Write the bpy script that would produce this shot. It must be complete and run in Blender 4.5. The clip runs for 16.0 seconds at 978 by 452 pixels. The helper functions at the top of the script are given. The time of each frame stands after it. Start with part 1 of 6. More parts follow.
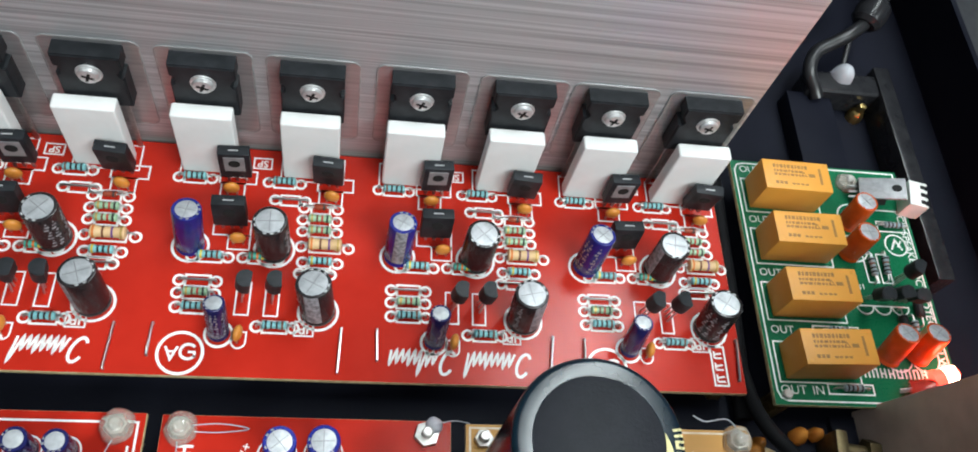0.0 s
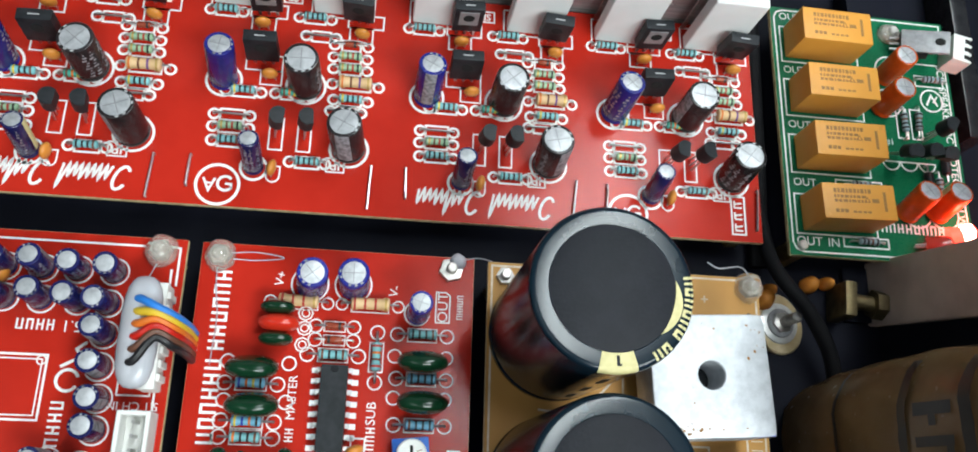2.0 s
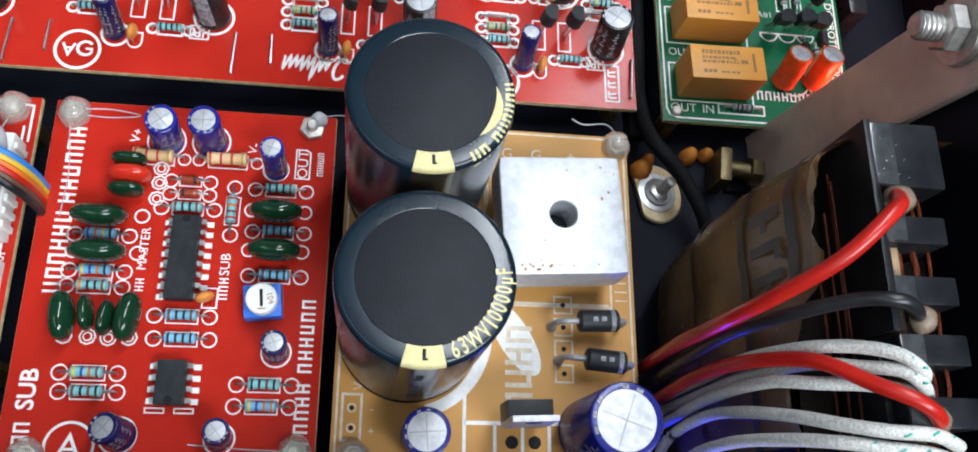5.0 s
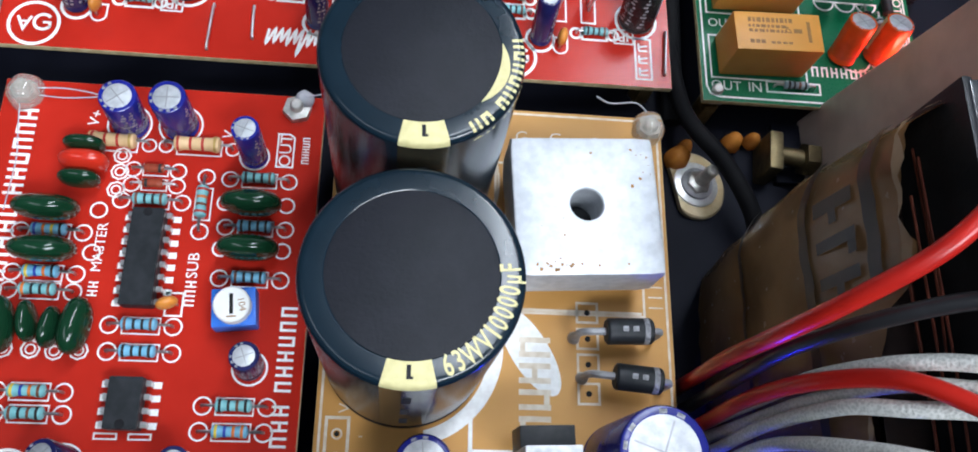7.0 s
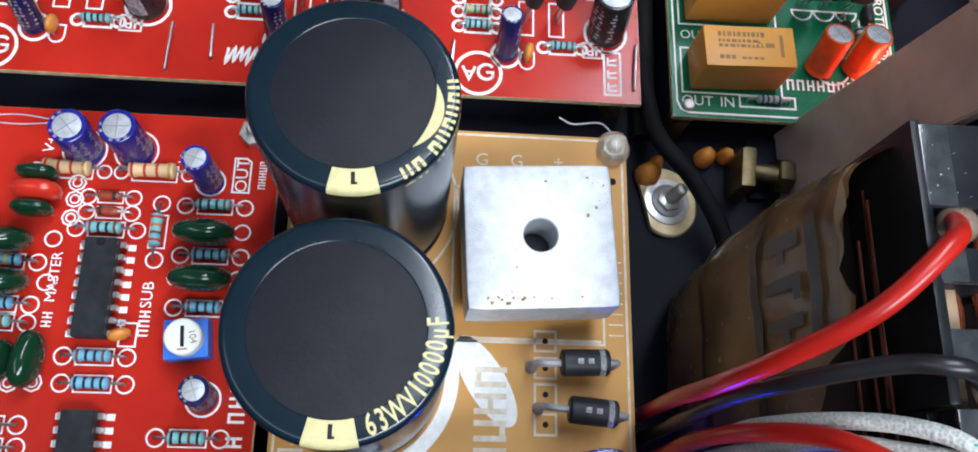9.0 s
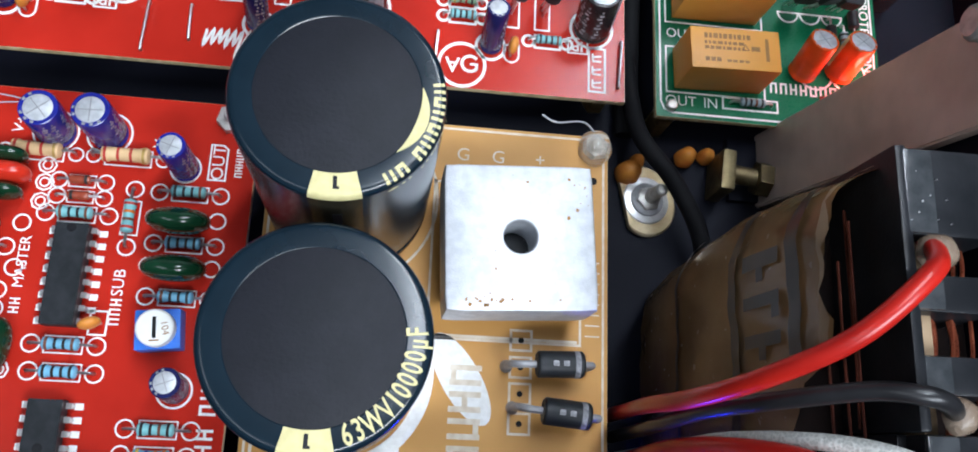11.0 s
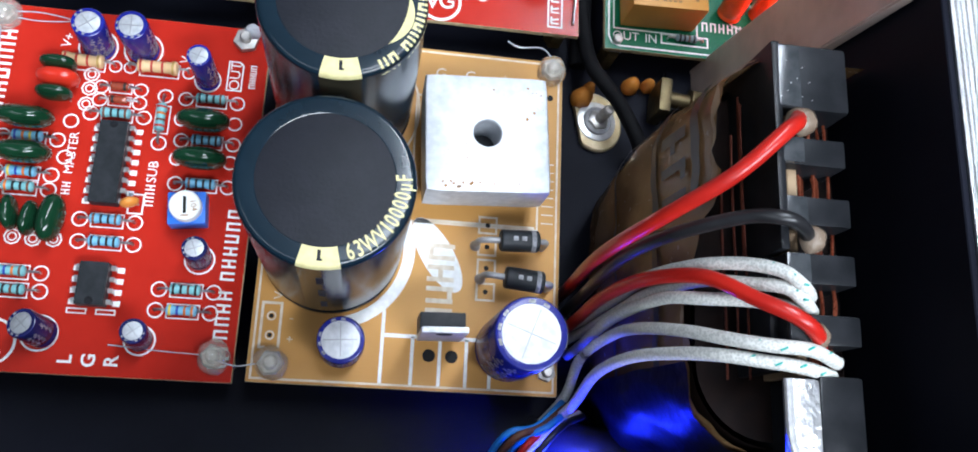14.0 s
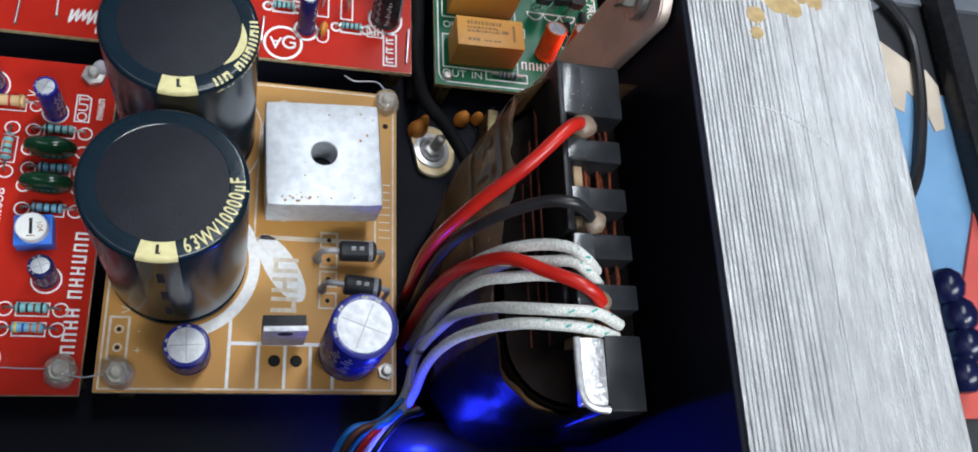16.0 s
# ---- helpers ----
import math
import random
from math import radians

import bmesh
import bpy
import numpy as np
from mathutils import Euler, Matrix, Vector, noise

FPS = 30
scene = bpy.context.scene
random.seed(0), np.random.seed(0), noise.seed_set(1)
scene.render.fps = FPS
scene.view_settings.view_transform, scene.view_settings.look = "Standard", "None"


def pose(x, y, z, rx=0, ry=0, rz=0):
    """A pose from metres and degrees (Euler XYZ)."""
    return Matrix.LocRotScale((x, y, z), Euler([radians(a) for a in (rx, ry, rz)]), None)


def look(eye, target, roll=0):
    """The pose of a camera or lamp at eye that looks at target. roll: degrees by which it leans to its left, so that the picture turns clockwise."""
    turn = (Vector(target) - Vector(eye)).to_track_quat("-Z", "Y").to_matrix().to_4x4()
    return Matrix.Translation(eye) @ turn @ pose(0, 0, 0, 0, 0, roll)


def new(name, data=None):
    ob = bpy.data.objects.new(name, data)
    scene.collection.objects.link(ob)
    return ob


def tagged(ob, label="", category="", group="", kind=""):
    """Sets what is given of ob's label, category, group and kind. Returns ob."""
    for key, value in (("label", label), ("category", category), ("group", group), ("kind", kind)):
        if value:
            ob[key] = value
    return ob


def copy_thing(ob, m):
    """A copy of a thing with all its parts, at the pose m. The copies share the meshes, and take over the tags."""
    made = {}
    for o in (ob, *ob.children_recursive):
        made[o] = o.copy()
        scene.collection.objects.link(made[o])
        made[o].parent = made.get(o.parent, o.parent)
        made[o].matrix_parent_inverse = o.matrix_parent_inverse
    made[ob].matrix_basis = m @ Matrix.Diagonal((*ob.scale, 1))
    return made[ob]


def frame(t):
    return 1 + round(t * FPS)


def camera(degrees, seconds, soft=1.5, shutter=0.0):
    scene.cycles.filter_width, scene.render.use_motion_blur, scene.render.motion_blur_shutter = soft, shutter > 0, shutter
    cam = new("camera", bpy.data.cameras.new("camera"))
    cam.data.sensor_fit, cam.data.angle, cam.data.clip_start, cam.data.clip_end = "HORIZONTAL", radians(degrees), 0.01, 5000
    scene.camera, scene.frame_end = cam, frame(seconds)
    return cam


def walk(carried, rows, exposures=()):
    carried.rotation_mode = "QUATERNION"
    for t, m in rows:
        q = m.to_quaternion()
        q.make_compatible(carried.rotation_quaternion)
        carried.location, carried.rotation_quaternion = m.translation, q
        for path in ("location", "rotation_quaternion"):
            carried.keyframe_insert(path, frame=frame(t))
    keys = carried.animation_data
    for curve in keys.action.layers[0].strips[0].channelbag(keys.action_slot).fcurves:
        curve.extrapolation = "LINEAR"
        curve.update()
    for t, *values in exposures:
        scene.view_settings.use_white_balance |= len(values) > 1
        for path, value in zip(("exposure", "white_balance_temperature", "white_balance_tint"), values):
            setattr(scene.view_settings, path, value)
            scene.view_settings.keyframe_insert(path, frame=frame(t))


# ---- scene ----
U = 0.05  # metres to one unit of the path
MM = 0.001
cam = camera(60.3, 16.0, soft=1.75)
PATH = [
    (0, (0.073, -0.315, 3.969), (0.386, 0.654, 2.247), 19.1),
    (0.5, (0.074, -0.315, 3.975), (0.375, 0.6, 2.222), 19.4),
    (1, (0.106, -0.399, 3.953), (0.424, 0.453, 2.172), 21.8),
    (1.5, (0.086, -0.419, 3.972), (0.362, 0.348, 2.145), 21.7),
    (2, (0.086, -0.294, 4.074), (0.349, 0.309, 2.185), 26.3),
    (2.5, (0.128, -0.201, 4.165), (0.412, 0.447, 2.294), 25.8),
    (3, (0.234, -0.635, 4.207), (0.517, -0.06, 2.313), 29.4),
    (3.5, (0.509, -0.956, 4.451), (0.866, -0.363, 2.574), 32.9),
    (4, (0.559, -1.096, 4.582), (0.928, -0.493, 2.711), 32.6),
    (4.5, (0.618, -1.007, 4.252), (0.968, -0.379, 2.386), 30.7),
    (5, (0.775, -1.015, 3.919), (1.054, -0.385, 2.041), 25.5),
    (5.2, (0.798, -1.011, 3.794), (1.043, -0.388, 1.909), 23.3),
    (7.3, (0.965, -0.902, 3.351), (1.173, -0.239, 1.475), 19.2),
    (7.5, (0.986, -0.934, 3.363), (1.221, -0.283, 1.487), 21.6),
    (8, (1.048, -0.938, 3.369), (1.282, -0.29, 1.491), 21.3),
    (8.5, (1.135, -0.75, 3.416), (1.353, -0.151, 1.521), 20.4),
    (8.7, (1.169, -0.713, 3.408), (1.334, -0.112, 1.508), 16.3),
    (10.8, (1.229, -0.479, 3.375), (1.417, 0.03, 1.45), 23.4),
    (11, (1.155, -0.554, 3.404), (1.387, -0.027, 1.488), 27.0),
    (11.5, (1.045, -0.772, 3.676), (1.294, -0.188, 1.779), 26.8),
    (12, (1.025, -0.808, 3.668), (1.257, -0.259, 1.759), 27.1),
    (12.5, (1.034, -0.781, 3.606), (1.263, -0.248, 1.692), 27.5),
    (13, (1.014, -0.938, 3.757), (1.26, -0.438, 1.836), 30.4),
    (13.5, (1.044, -1.101, 3.918), (1.304, -0.586, 2.003), 30.9),
    (14, (1.134, -1.158, 3.964), (1.418, -0.642, 2.052), 32.3),
    (14.5, (1.318, -1.213, 3.965), (1.666, -0.629, 2.084), 33.3),
    (15, (1.44, -1.303, 3.983), (1.985, -0.667, 2.167), 41.2),
    (15.5, (1.418, -1.537, 4.24), (1.991, -0.866, 2.445), 40.4),
    (16, (1.311, -1.579, 4.312), (1.853, -0.896, 2.512), 39.1),
]
EXPOSURES = [(0.0, -0.12, 6350, 3), (1.5, -0.16, 6350, 3), (2.5, -0.14, 6350, 3), (2.8, -0.28, 6350, 3), (3.0, -0.28, 6350, 3), (3.4, 0.1, 6300, 4), (4.5, 0.0, 6200, 8), (5.2, -0.05, 6150, 10), (7.3, -0.05, 5950, 10), (8.5, -0.05, 5950, 10), (10.8, 0.0, 5930, 10), (11.5, 0.02, 5930, 10), (12.5, -0.03, 5900, 10), (13.5, 0.1, 5850, 10), (14.5, 0.24, 5950, 10), (15.0, 0.0, 6150, 10), (15.5, -0.24, 6200, 10), (16.0, -0.32, 6200, 10)]
walk(cam, [(t, look(Vector(eye) * U, Vector(target) * U, roll)) for t, eye, target, roll in PATH], EXPOSURES)

# ---- world and lights ----
world = bpy.data.worlds.new("room_light")
world.use_nodes = True
world.node_tree.nodes["Background"].inputs[0].default_value = (0.66, 0.80, 1.0, 1)
world.node_tree.nodes["Background"].inputs[1].default_value = 0.09
scene.world = world


def area_lamp(name, eye, target, sx, sy, watts, colour):
    data = bpy.data.lights.new(name, "AREA")
    data.shape, data.size, data.size_y, data.energy, data.color = "RECTANGLE", sx, sy, watts, colour
    ob = new(name, data)
    ob.matrix_world = look(eye, target)
    return ob


area_lamp("bench_tube", (0.245, 0.30, 0.68), (0.225, 0.26, 0), 0.08, 0.60, 4.8, (0.93, 0.97, 1.0))
area_lamp("unseen_room_lamp", (0.70, -0.98, 1.50), (0.05, 0.05, 0), 1.3, 0.3, 46, (0.95, 0.98, 1.0))
# weak unseen lamp added on the left to fill faces turned that way
area_lamp("unseen_room_lamp", (-0.75, -0.45, 1.60), (0.05, 0.05, 0), 1.3, 0.3, 5, (0.95, 0.98, 1.0))


def glow_lamp(name, at, watts, colour, radius):
    data = bpy.data.lights.new(name, "POINT")
    data.energy, data.color, data.shadow_soft_size = watts, colour, radius
    ob = new(name, data)
    ob.location = Vector(at) * MM
    return ob


# ---- materials ----
def mat(name, c, c2=None, rough=0.45, metal=0.0, spots=150.0, grain=2500.0, bump=0.15, stretch=(1, 1, 1), coat=0.0,
        vary=0.0, spec=0.5, rough2=None, alpha=None, trans=0.0, ior=1.45, depth=0.00006, contrast=(0.35, 0.65)):
    m = bpy.data.materials.new(name)
    m.use_nodes = True
    nt = m.node_tree
    p = nt.nodes["Principled BSDF"]
    link = nt.links.new
    tc = nt.nodes.new("ShaderNodeTexCoord")
    mp = nt.nodes.new("ShaderNodeMapping")
    mp.inputs["Scale"].default_value = stretch
    link(tc.outputs["Object"], mp.inputs["Vector"])
    big = nt.nodes.new("ShaderNodeTexNoise")
    big.inputs["Scale"].default_value, big.inputs["Detail"].default_value = spots, 5
    fine = nt.nodes.new("ShaderNodeTexNoise")
    fine.inputs["Scale"].default_value, fine.inputs["Detail"].default_value = grain, 3
    link(mp.outputs[0], big.inputs["Vector"])
    link(mp.outputs[0], fine.inputs["Vector"])
    ramp = nt.nodes.new("ShaderNodeMapRange")
    ramp.inputs[1].default_value, ramp.inputs[2].default_value = contrast
    link(big.outputs[0], ramp.inputs[0])
    mix = nt.nodes.new("ShaderNodeMix")
    mix.data_type = "RGBA"
    c2 = c2 or tuple(v * 0.82 for v in c)
    mix.inputs[6].default_value, mix.inputs[7].default_value = (*c, 1), (*c2, 1)
    link(ramp.outputs[0], mix.inputs[0])
    colour = mix.outputs[2]
    if vary:
        info = nt.nodes.new("ShaderNodeObjectInfo")
        hsv = nt.nodes.new("ShaderNodeHueSaturation")
        rng = nt.nodes.new("ShaderNodeMapRange")
        rng.inputs[3].default_value, rng.inputs[4].default_value = 1 - vary, 1 + vary
        link(info.outputs["Random"], rng.inputs[0])
        link(rng.outputs[0], hsv.inputs["Value"])
        link(colour, hsv.inputs["Color"])
        colour = hsv.outputs[0]
    link(colour, p.inputs["Base Color"])
    rr = nt.nodes.new("ShaderNodeMapRange")
    rr.inputs[3].default_value, rr.inputs[4].default_value = rough, rough2 if rough2 is not None else min(1, rough * 1.35)
    link(fine.outputs[0], rr.inputs[0])
    link(rr.outputs[0], p.inputs["Roughness"])
    p.inputs["Metallic"].default_value = metal
    p.inputs["Specular IOR Level"].default_value = spec
    p.inputs["Coat Weight"].default_value = coat
    p.inputs["Coat Roughness"].default_value = 0.12
    p.inputs["Transmission Weight"].default_value = trans
    p.inputs["IOR"].default_value = ior
    if alpha is not None:
        p.inputs["Alpha"].default_value = alpha
    if bump:
        bp = nt.nodes.new("ShaderNodeBump")
        bp.inputs["Strength"].default_value, bp.inputs["Distance"].default_value = bump, depth
        link(fine.outputs[0], bp.inputs["Height"])
        link(bp.outputs[0], p.inputs["Normal"])
    return m


def emitter(name, colour, strength):
    m = bpy.data.materials.new(name)
    m.use_nodes = True
    p = m.node_tree.nodes["Principled BSDF"]
    p.inputs["Base Color"].default_value = (*colour, 1)
    p.inputs["Emission Color"].default_value = (*colour, 1)
    p.inputs["Emission Strength"].default_value = strength
    return m


M_RED = mat("red_solder_mask", (0.45, 0.022, 0.012), (0.37, 0.017, 0.009), rough=0.17, rough2=0.26, spots=60, grain=900, bump=0.10, spec=0.22)
M_GREEN = mat("green_solder_mask", (0.008, 0.140, 0.058), (0.006, 0.105, 0.046), rough=0.24, spots=90, spec=0.25)
M_TAN = mat("tan_paper_laminate", (0.58, 0.305, 0.085), (0.50, 0.25, 0.065), rough=0.42, spots=45, grain=900, bump=0.12, spec=0.3)
M_EDGE = mat("board_edge_fibre", (0.55, 0.45, 0.25), (0.38, 0.28, 0.14), rough=0.7, spots=500)
M_SILK = mat("white_screen_ink", (0.86, 0.86, 0.84), (0.76, 0.75, 0.73), rough=0.6, spots=900, bump=0.2)
M_SILKDULL = mat("worn_white_screen_ink", (0.74, 0.67, 0.56), (0.60, 0.50, 0.37), rough=0.6, spots=500, bump=0.2)
M_BLACK = mat("black_moulded_epoxy", (0.010, 0.012, 0.014), (0.020, 0.022, 0.026), rough=0.40, spots=400, grain=5000, bump=0.25, vary=0.15, spec=0.3)
M_BLACKGLOSS = mat("black_gloss_plastic", (0.012, 0.012, 0.014), (0.02, 0.02, 0.022), rough=0.22, spots=300, bump=0.05, spec=0.3)
# slight blue in the black stands for bluish haze over the panels
M_PAINT = mat("black_powder_coat", (0.005, 0.0056, 0.0105), (0.008, 0.0088, 0.0150), rough=0.5, spots=40, grain=2600, bump=0.35, spec=0.10)
M_BLUESLEEVE = mat("blue_shrink_sleeve", (0.012, 0.016, 0.20), (0.009, 0.012, 0.15), rough=0.22, spots=300, bump=0.04, vary=0.2)
M_NAVYSLEEVE = mat("navy_shrink_sleeve", (0.012, 0.014, 0.085), (0.009, 0.010, 0.060), rough=0.22, spots=300, bump=0.04, vary=0.2)
M_GREYSLEEVE = mat("dark_brown_shrink_sleeve", (0.012, 0.010, 0.011), (0.022, 0.018, 0.019), rough=0.22, spots=300, bump=0.05, vary=0.2)
M_ORSLEEVE = mat("orange_shrink_sleeve", (0.60, 0.088, 0.010), (0.48, 0.065, 0.008), rough=0.18, spots=300, bump=0.04, vary=0.08)
M_BIGSLEEVE = mat("black_blue_shrink_sleeve", (0.004, 0.011, 0.018), (0.006, 0.015, 0.024), rough=0.17, rough2=0.27, spots=120, bump=0.03)
M_BIGTOP = mat("textured_black_vinyl_disc", (0.006, 0.007, 0.011), (0.009, 0.010, 0.015), rough=0.48, spots=200, grain=1500, bump=0.6, depth=0.00016, spec=0.32)
M_CREAM = mat("pale_yellow_print", (0.64, 0.58, 0.29), (0.56, 0.50, 0.24), rough=0.45, spots=700)
M_STRIPE = mat("pale_grey_print", (0.50, 0.50, 0.50), (0.42, 0.42, 0.43), rough=0.4, spots=700)
M_ALTOP = mat("bare_aluminium_can", (0.56, 0.57, 0.59), (0.40, 0.41, 0.43), rough=0.42, metal=0.6, spots=500, grain=3000, bump=0.3, vary=0.08)
M_FAINT = mat("faint_grey_print", (0.34, 0.34, 0.36), (0.10, 0.10, 0.11), rough=0.4, spots=900)
M_SCORESHADE = mat("score_shade_grey", (0.36, 0.36, 0.37), (0.28, 0.28, 0.29), rough=0.5, metal=0.6)
M_STEEL = mat("plated_steel", (0.62, 0.60, 0.57), (0.44, 0.42, 0.39), rough=0.38, metal=0.9, spots=600, bump=0.3)
M_BRIGHT = mat("bright_zinc_plate", (0.72, 0.72, 0.72), (0.58, 0.58, 0.58), rough=0.30, metal=0.6, spots=700)
M_TAB = mat("grey_tinned_tab", (0.34, 0.34, 0.35), (0.26, 0.26, 0.27), rough=0.4, metal=0.3, spots=500)
M_LEAD = mat("tinned_copper_lead", (0.62, 0.61, 0.60), (0.48, 0.47, 0.46), rough=0.30, metal=1.0, spots=900)
M_BRASS = mat("brass", (0.60, 0.44, 0.18), (0.45, 0.31, 0.11), rough=0.32, metal=1.0, spots=600)
# near-black stands in for the shade inside holes and slots
M_HOLESHADE = mat("recess_shade", (0.01, 0.01, 0.01), rough=0.8, bump=0)
M_WHITE = mat("white_ceramic_cement", (0.86, 0.86, 0.85), (0.80, 0.80, 0.79), rough=0.55, spots=120, grain=1800, bump=0.35)
M_NYLON = mat("white_nylon", (0.78, 0.78, 0.75), (0.70, 0.70, 0.67), rough=0.4, spots=200)
M_SINK = mat("brushed_aluminium", (0.66, 0.665, 0.68), (0.40, 0.405, 0.42), rough=0.36, rough2=0.6, metal=0.55, spots=75, grain=300, bump=0.9, stretch=(0.07, 1, 14), depth=0.00018, contrast=(0.36, 0.64))
M_SINKCUT = mat("sawn_aluminium", (0.70, 0.705, 0.70), (0.47, 0.475, 0.48), rough=0.28, rough2=0.58, metal=0.9, spots=230, grain=1700, bump=1.0, stretch=(2.4, 0.6, 1), depth=0.0003, contrast=(0.25, 0.75))
# pink-brown tint stands for the red boards reflected in the aluminium
M_STRAP = mat("red_tinged_aluminium", (0.70, 0.57, 0.50), (0.54, 0.43, 0.37), rough=0.42, metal=0.35, spots=80, grain=900, bump=0.3)
M_BRIDGE = mat("satin_aluminium_case", (0.64, 0.66, 0.69), (0.52, 0.54, 0.57), rough=0.46, metal=0.6, spots=420, grain=2600, bump=0.5, depth=0.00012)
M_PAD = mat("clear_insulating_film", (0.50, 0.49, 0.49), (0.36, 0.35, 0.36), rough=0.30, metal=0.7, spots=60, grain=160, bump=0.3, stretch=(0.15, 1, 12), coat=0.2)
M_PADEDGE = mat("film_edge", (0.40, 0.39, 0.38), (0.22, 0.21, 0.21), rough=0.3, spots=300)
M_RELAY = mat("ochre_relay_plastic", (0.66, 0.30, 0.045), (0.60, 0.265, 0.038), rough=0.38, spots=90, grain=2500, bump=0.08, vary=0.03)
M_RELAYINK = mat("grey_brown_print", (0.25, 0.13, 0.04), (0.32, 0.16, 0.045), rough=0.6, spots=900)
M_TEAL = mat("teal_resistor_lacquer", (0.20, 0.46, 0.48), (0.15, 0.38, 0.41), rough=0.35, spots=600, vary=0.12)
M_BLUERES = mat("light_blue_resistor_lacquer", (0.17, 0.41, 0.57), (0.13, 0.34, 0.50), rough=0.35, spots=600, vary=0.1)
M_GREENRES = mat("pale_green_resistor_lacquer", (0.30, 0.47, 0.30), (0.24, 0.40, 0.25), rough=0.4, spots=600, vary=0.1)
M_BEIGE = mat("beige_resistor_lacquer", (0.62, 0.42, 0.22), (0.55, 0.36, 0.18), rough=0.4, spots=600, vary=0.06)
BAND = {
    "k": mat("black_band", (0.015, 0.013, 0.012), rough=0.4), "n": mat("brown_band", (0.14, 0.045, 0.018), rough=0.4),
    "r": mat("red_band", (0.42, 0.03, 0.02), rough=0.4), "o": mat("orange_band", (0.62, 0.16, 0.02), rough=0.4),
    "y": mat("yellow_band", (0.66, 0.50, 0.05), rough=0.4), "b": mat("blue_band", (0.02, 0.05, 0.34), rough=0.4),
    "v": mat("violet_band", (0.14, 0.05, 0.22), rough=0.4), "g": mat("gold_band", (0.50, 0.33, 0.10), rough=0.35, metal=0.6),
}
M_FILM = mat("green_dipped_epoxy", (0.007, 0.036, 0.016), (0.005, 0.026, 0.011), rough=0.12, spots=250, bump=0.06, vary=0.12)
M_FILMRED = mat("red_dipped_epoxy", (0.55, 0.030, 0.012), (0.46, 0.02, 0.01), rough=0.15, spots=250, bump=0.06)
M_DISC = mat("orange_dipped_ceramic", (0.60, 0.235, 0.040), (0.52, 0.19, 0.03), rough=0.32, spots=400, vary=0.08)
M_GLUE = mat("clear_hot_glue", (0.96, 0.93, 0.84), (0.90, 0.86, 0.76), rough=0.04, trans=0.74, ior=1.45, spots=250, grain=600, bump=0.3, depth=0.0002)
M_GLUEMILK = mat("milky_hot_glue", (0.72, 0.74, 0.80), (0.66, 0.67, 0.72), rough=0.14, trans=0.45, spots=150, bump=0.2, depth=0.0002)
M_RESIN = mat("amber_resin", (0.74, 0.29, 0.05), (0.55, 0.18, 0.03), rough=0.12, trans=0.3, spots=300, bump=0.3, depth=0.0002)
M_DIODEGLASS = mat("red_brown_diode_glass", (0.30, 0.06, 0.03), (0.22, 0.04, 0.02), rough=0.12, spots=500)
M_TRIM = mat("blue_trimmer_plastic", (0.03, 0.16, 0.62), (0.025, 0.13, 0.54), rough=0.35)
M_REDWIRE = mat("red_silicone_wire", (0.50, 0.018, 0.010), (0.38, 0.012, 0.008), rough=0.25, spots=120, bump=0.06)
M_BLACKWIRE = mat("black_wire", (0.012, 0.012, 0.013), (0.02, 0.02, 0.022), rough=0.28, spots=200, bump=0.06)
M_YELLOWWIRE = mat("yellow_wire", (0.66, 0.45, 0.03), rough=0.35)
M_ORANGEWIRE = mat("orange_wire", (0.66, 0.16, 0.02), rough=0.35)
M_BROWNWIRE = mat("brown_wire", (0.12, 0.05, 0.03), rough=0.35)
M_BLUEWIRE = mat("blue_wire", (0.03, 0.20, 0.62), rough=0.35)
M_BRAID = mat("white_braided_sleeve", (0.50, 0.505, 0.47), (0.66, 0.66, 0.62), rough=0.8, spots=700, grain=2200, bump=0.8, depth=0.0003)
weave = M_BRAID.node_tree.nodes.new("ShaderNodeTexVoronoi")
weave.inputs["Scale"].default_value = 2100
M_BRAID.node_tree.links.new(next(n for n in M_BRAID.node_tree.nodes if n.type == "MAPPING").outputs[0], weave.inputs["Vector"])
for n in list(M_BRAID.node_tree.nodes):
    if n.type == "BUMP":
        M_BRAID.node_tree.links.new(weave.outputs["Distance"], n.inputs["Height"])
        n.inputs["Strength"].default_value, n.inputs["Distance"].default_value = 0.7, 0.00014
for n in list(M_BRAID.node_tree.nodes):
    if n.type == "MAP_RANGE" and n.inputs[1].default_value > 0.3 and n.inputs[2].default_value < 0.7:
        M_BRAID.node_tree.links.new(weave.outputs["Distance"], n.inputs[0])
M_TEALDOT = mat("teal_tracer_thread", (0.06, 0.40, 0.34), rough=0.8)
M_COPPER = mat("enamelled_copper", (0.42, 0.12, 0.06), (0.26, 0.06, 0.03), rough=0.24, metal=0.45, spots=300)
M_GLUETAN = mat("tan_hardened_glue", (0.36, 0.28, 0.21), (0.24, 0.17, 0.12), rough=0.22, trans=0.35, spots=350, bump=0.5, depth=0.0003)
M_OLDBRASS = mat("tarnished_brass", (0.20, 0.155, 0.08), (0.11, 0.085, 0.045), rough=0.42, metal=0.9, spots=300, bump=0.3)
M_TANSTRIP = mat("tan_press_board", (0.34, 0.24, 0.14), (0.24, 0.16, 0.09), rough=0.5, spots=200)
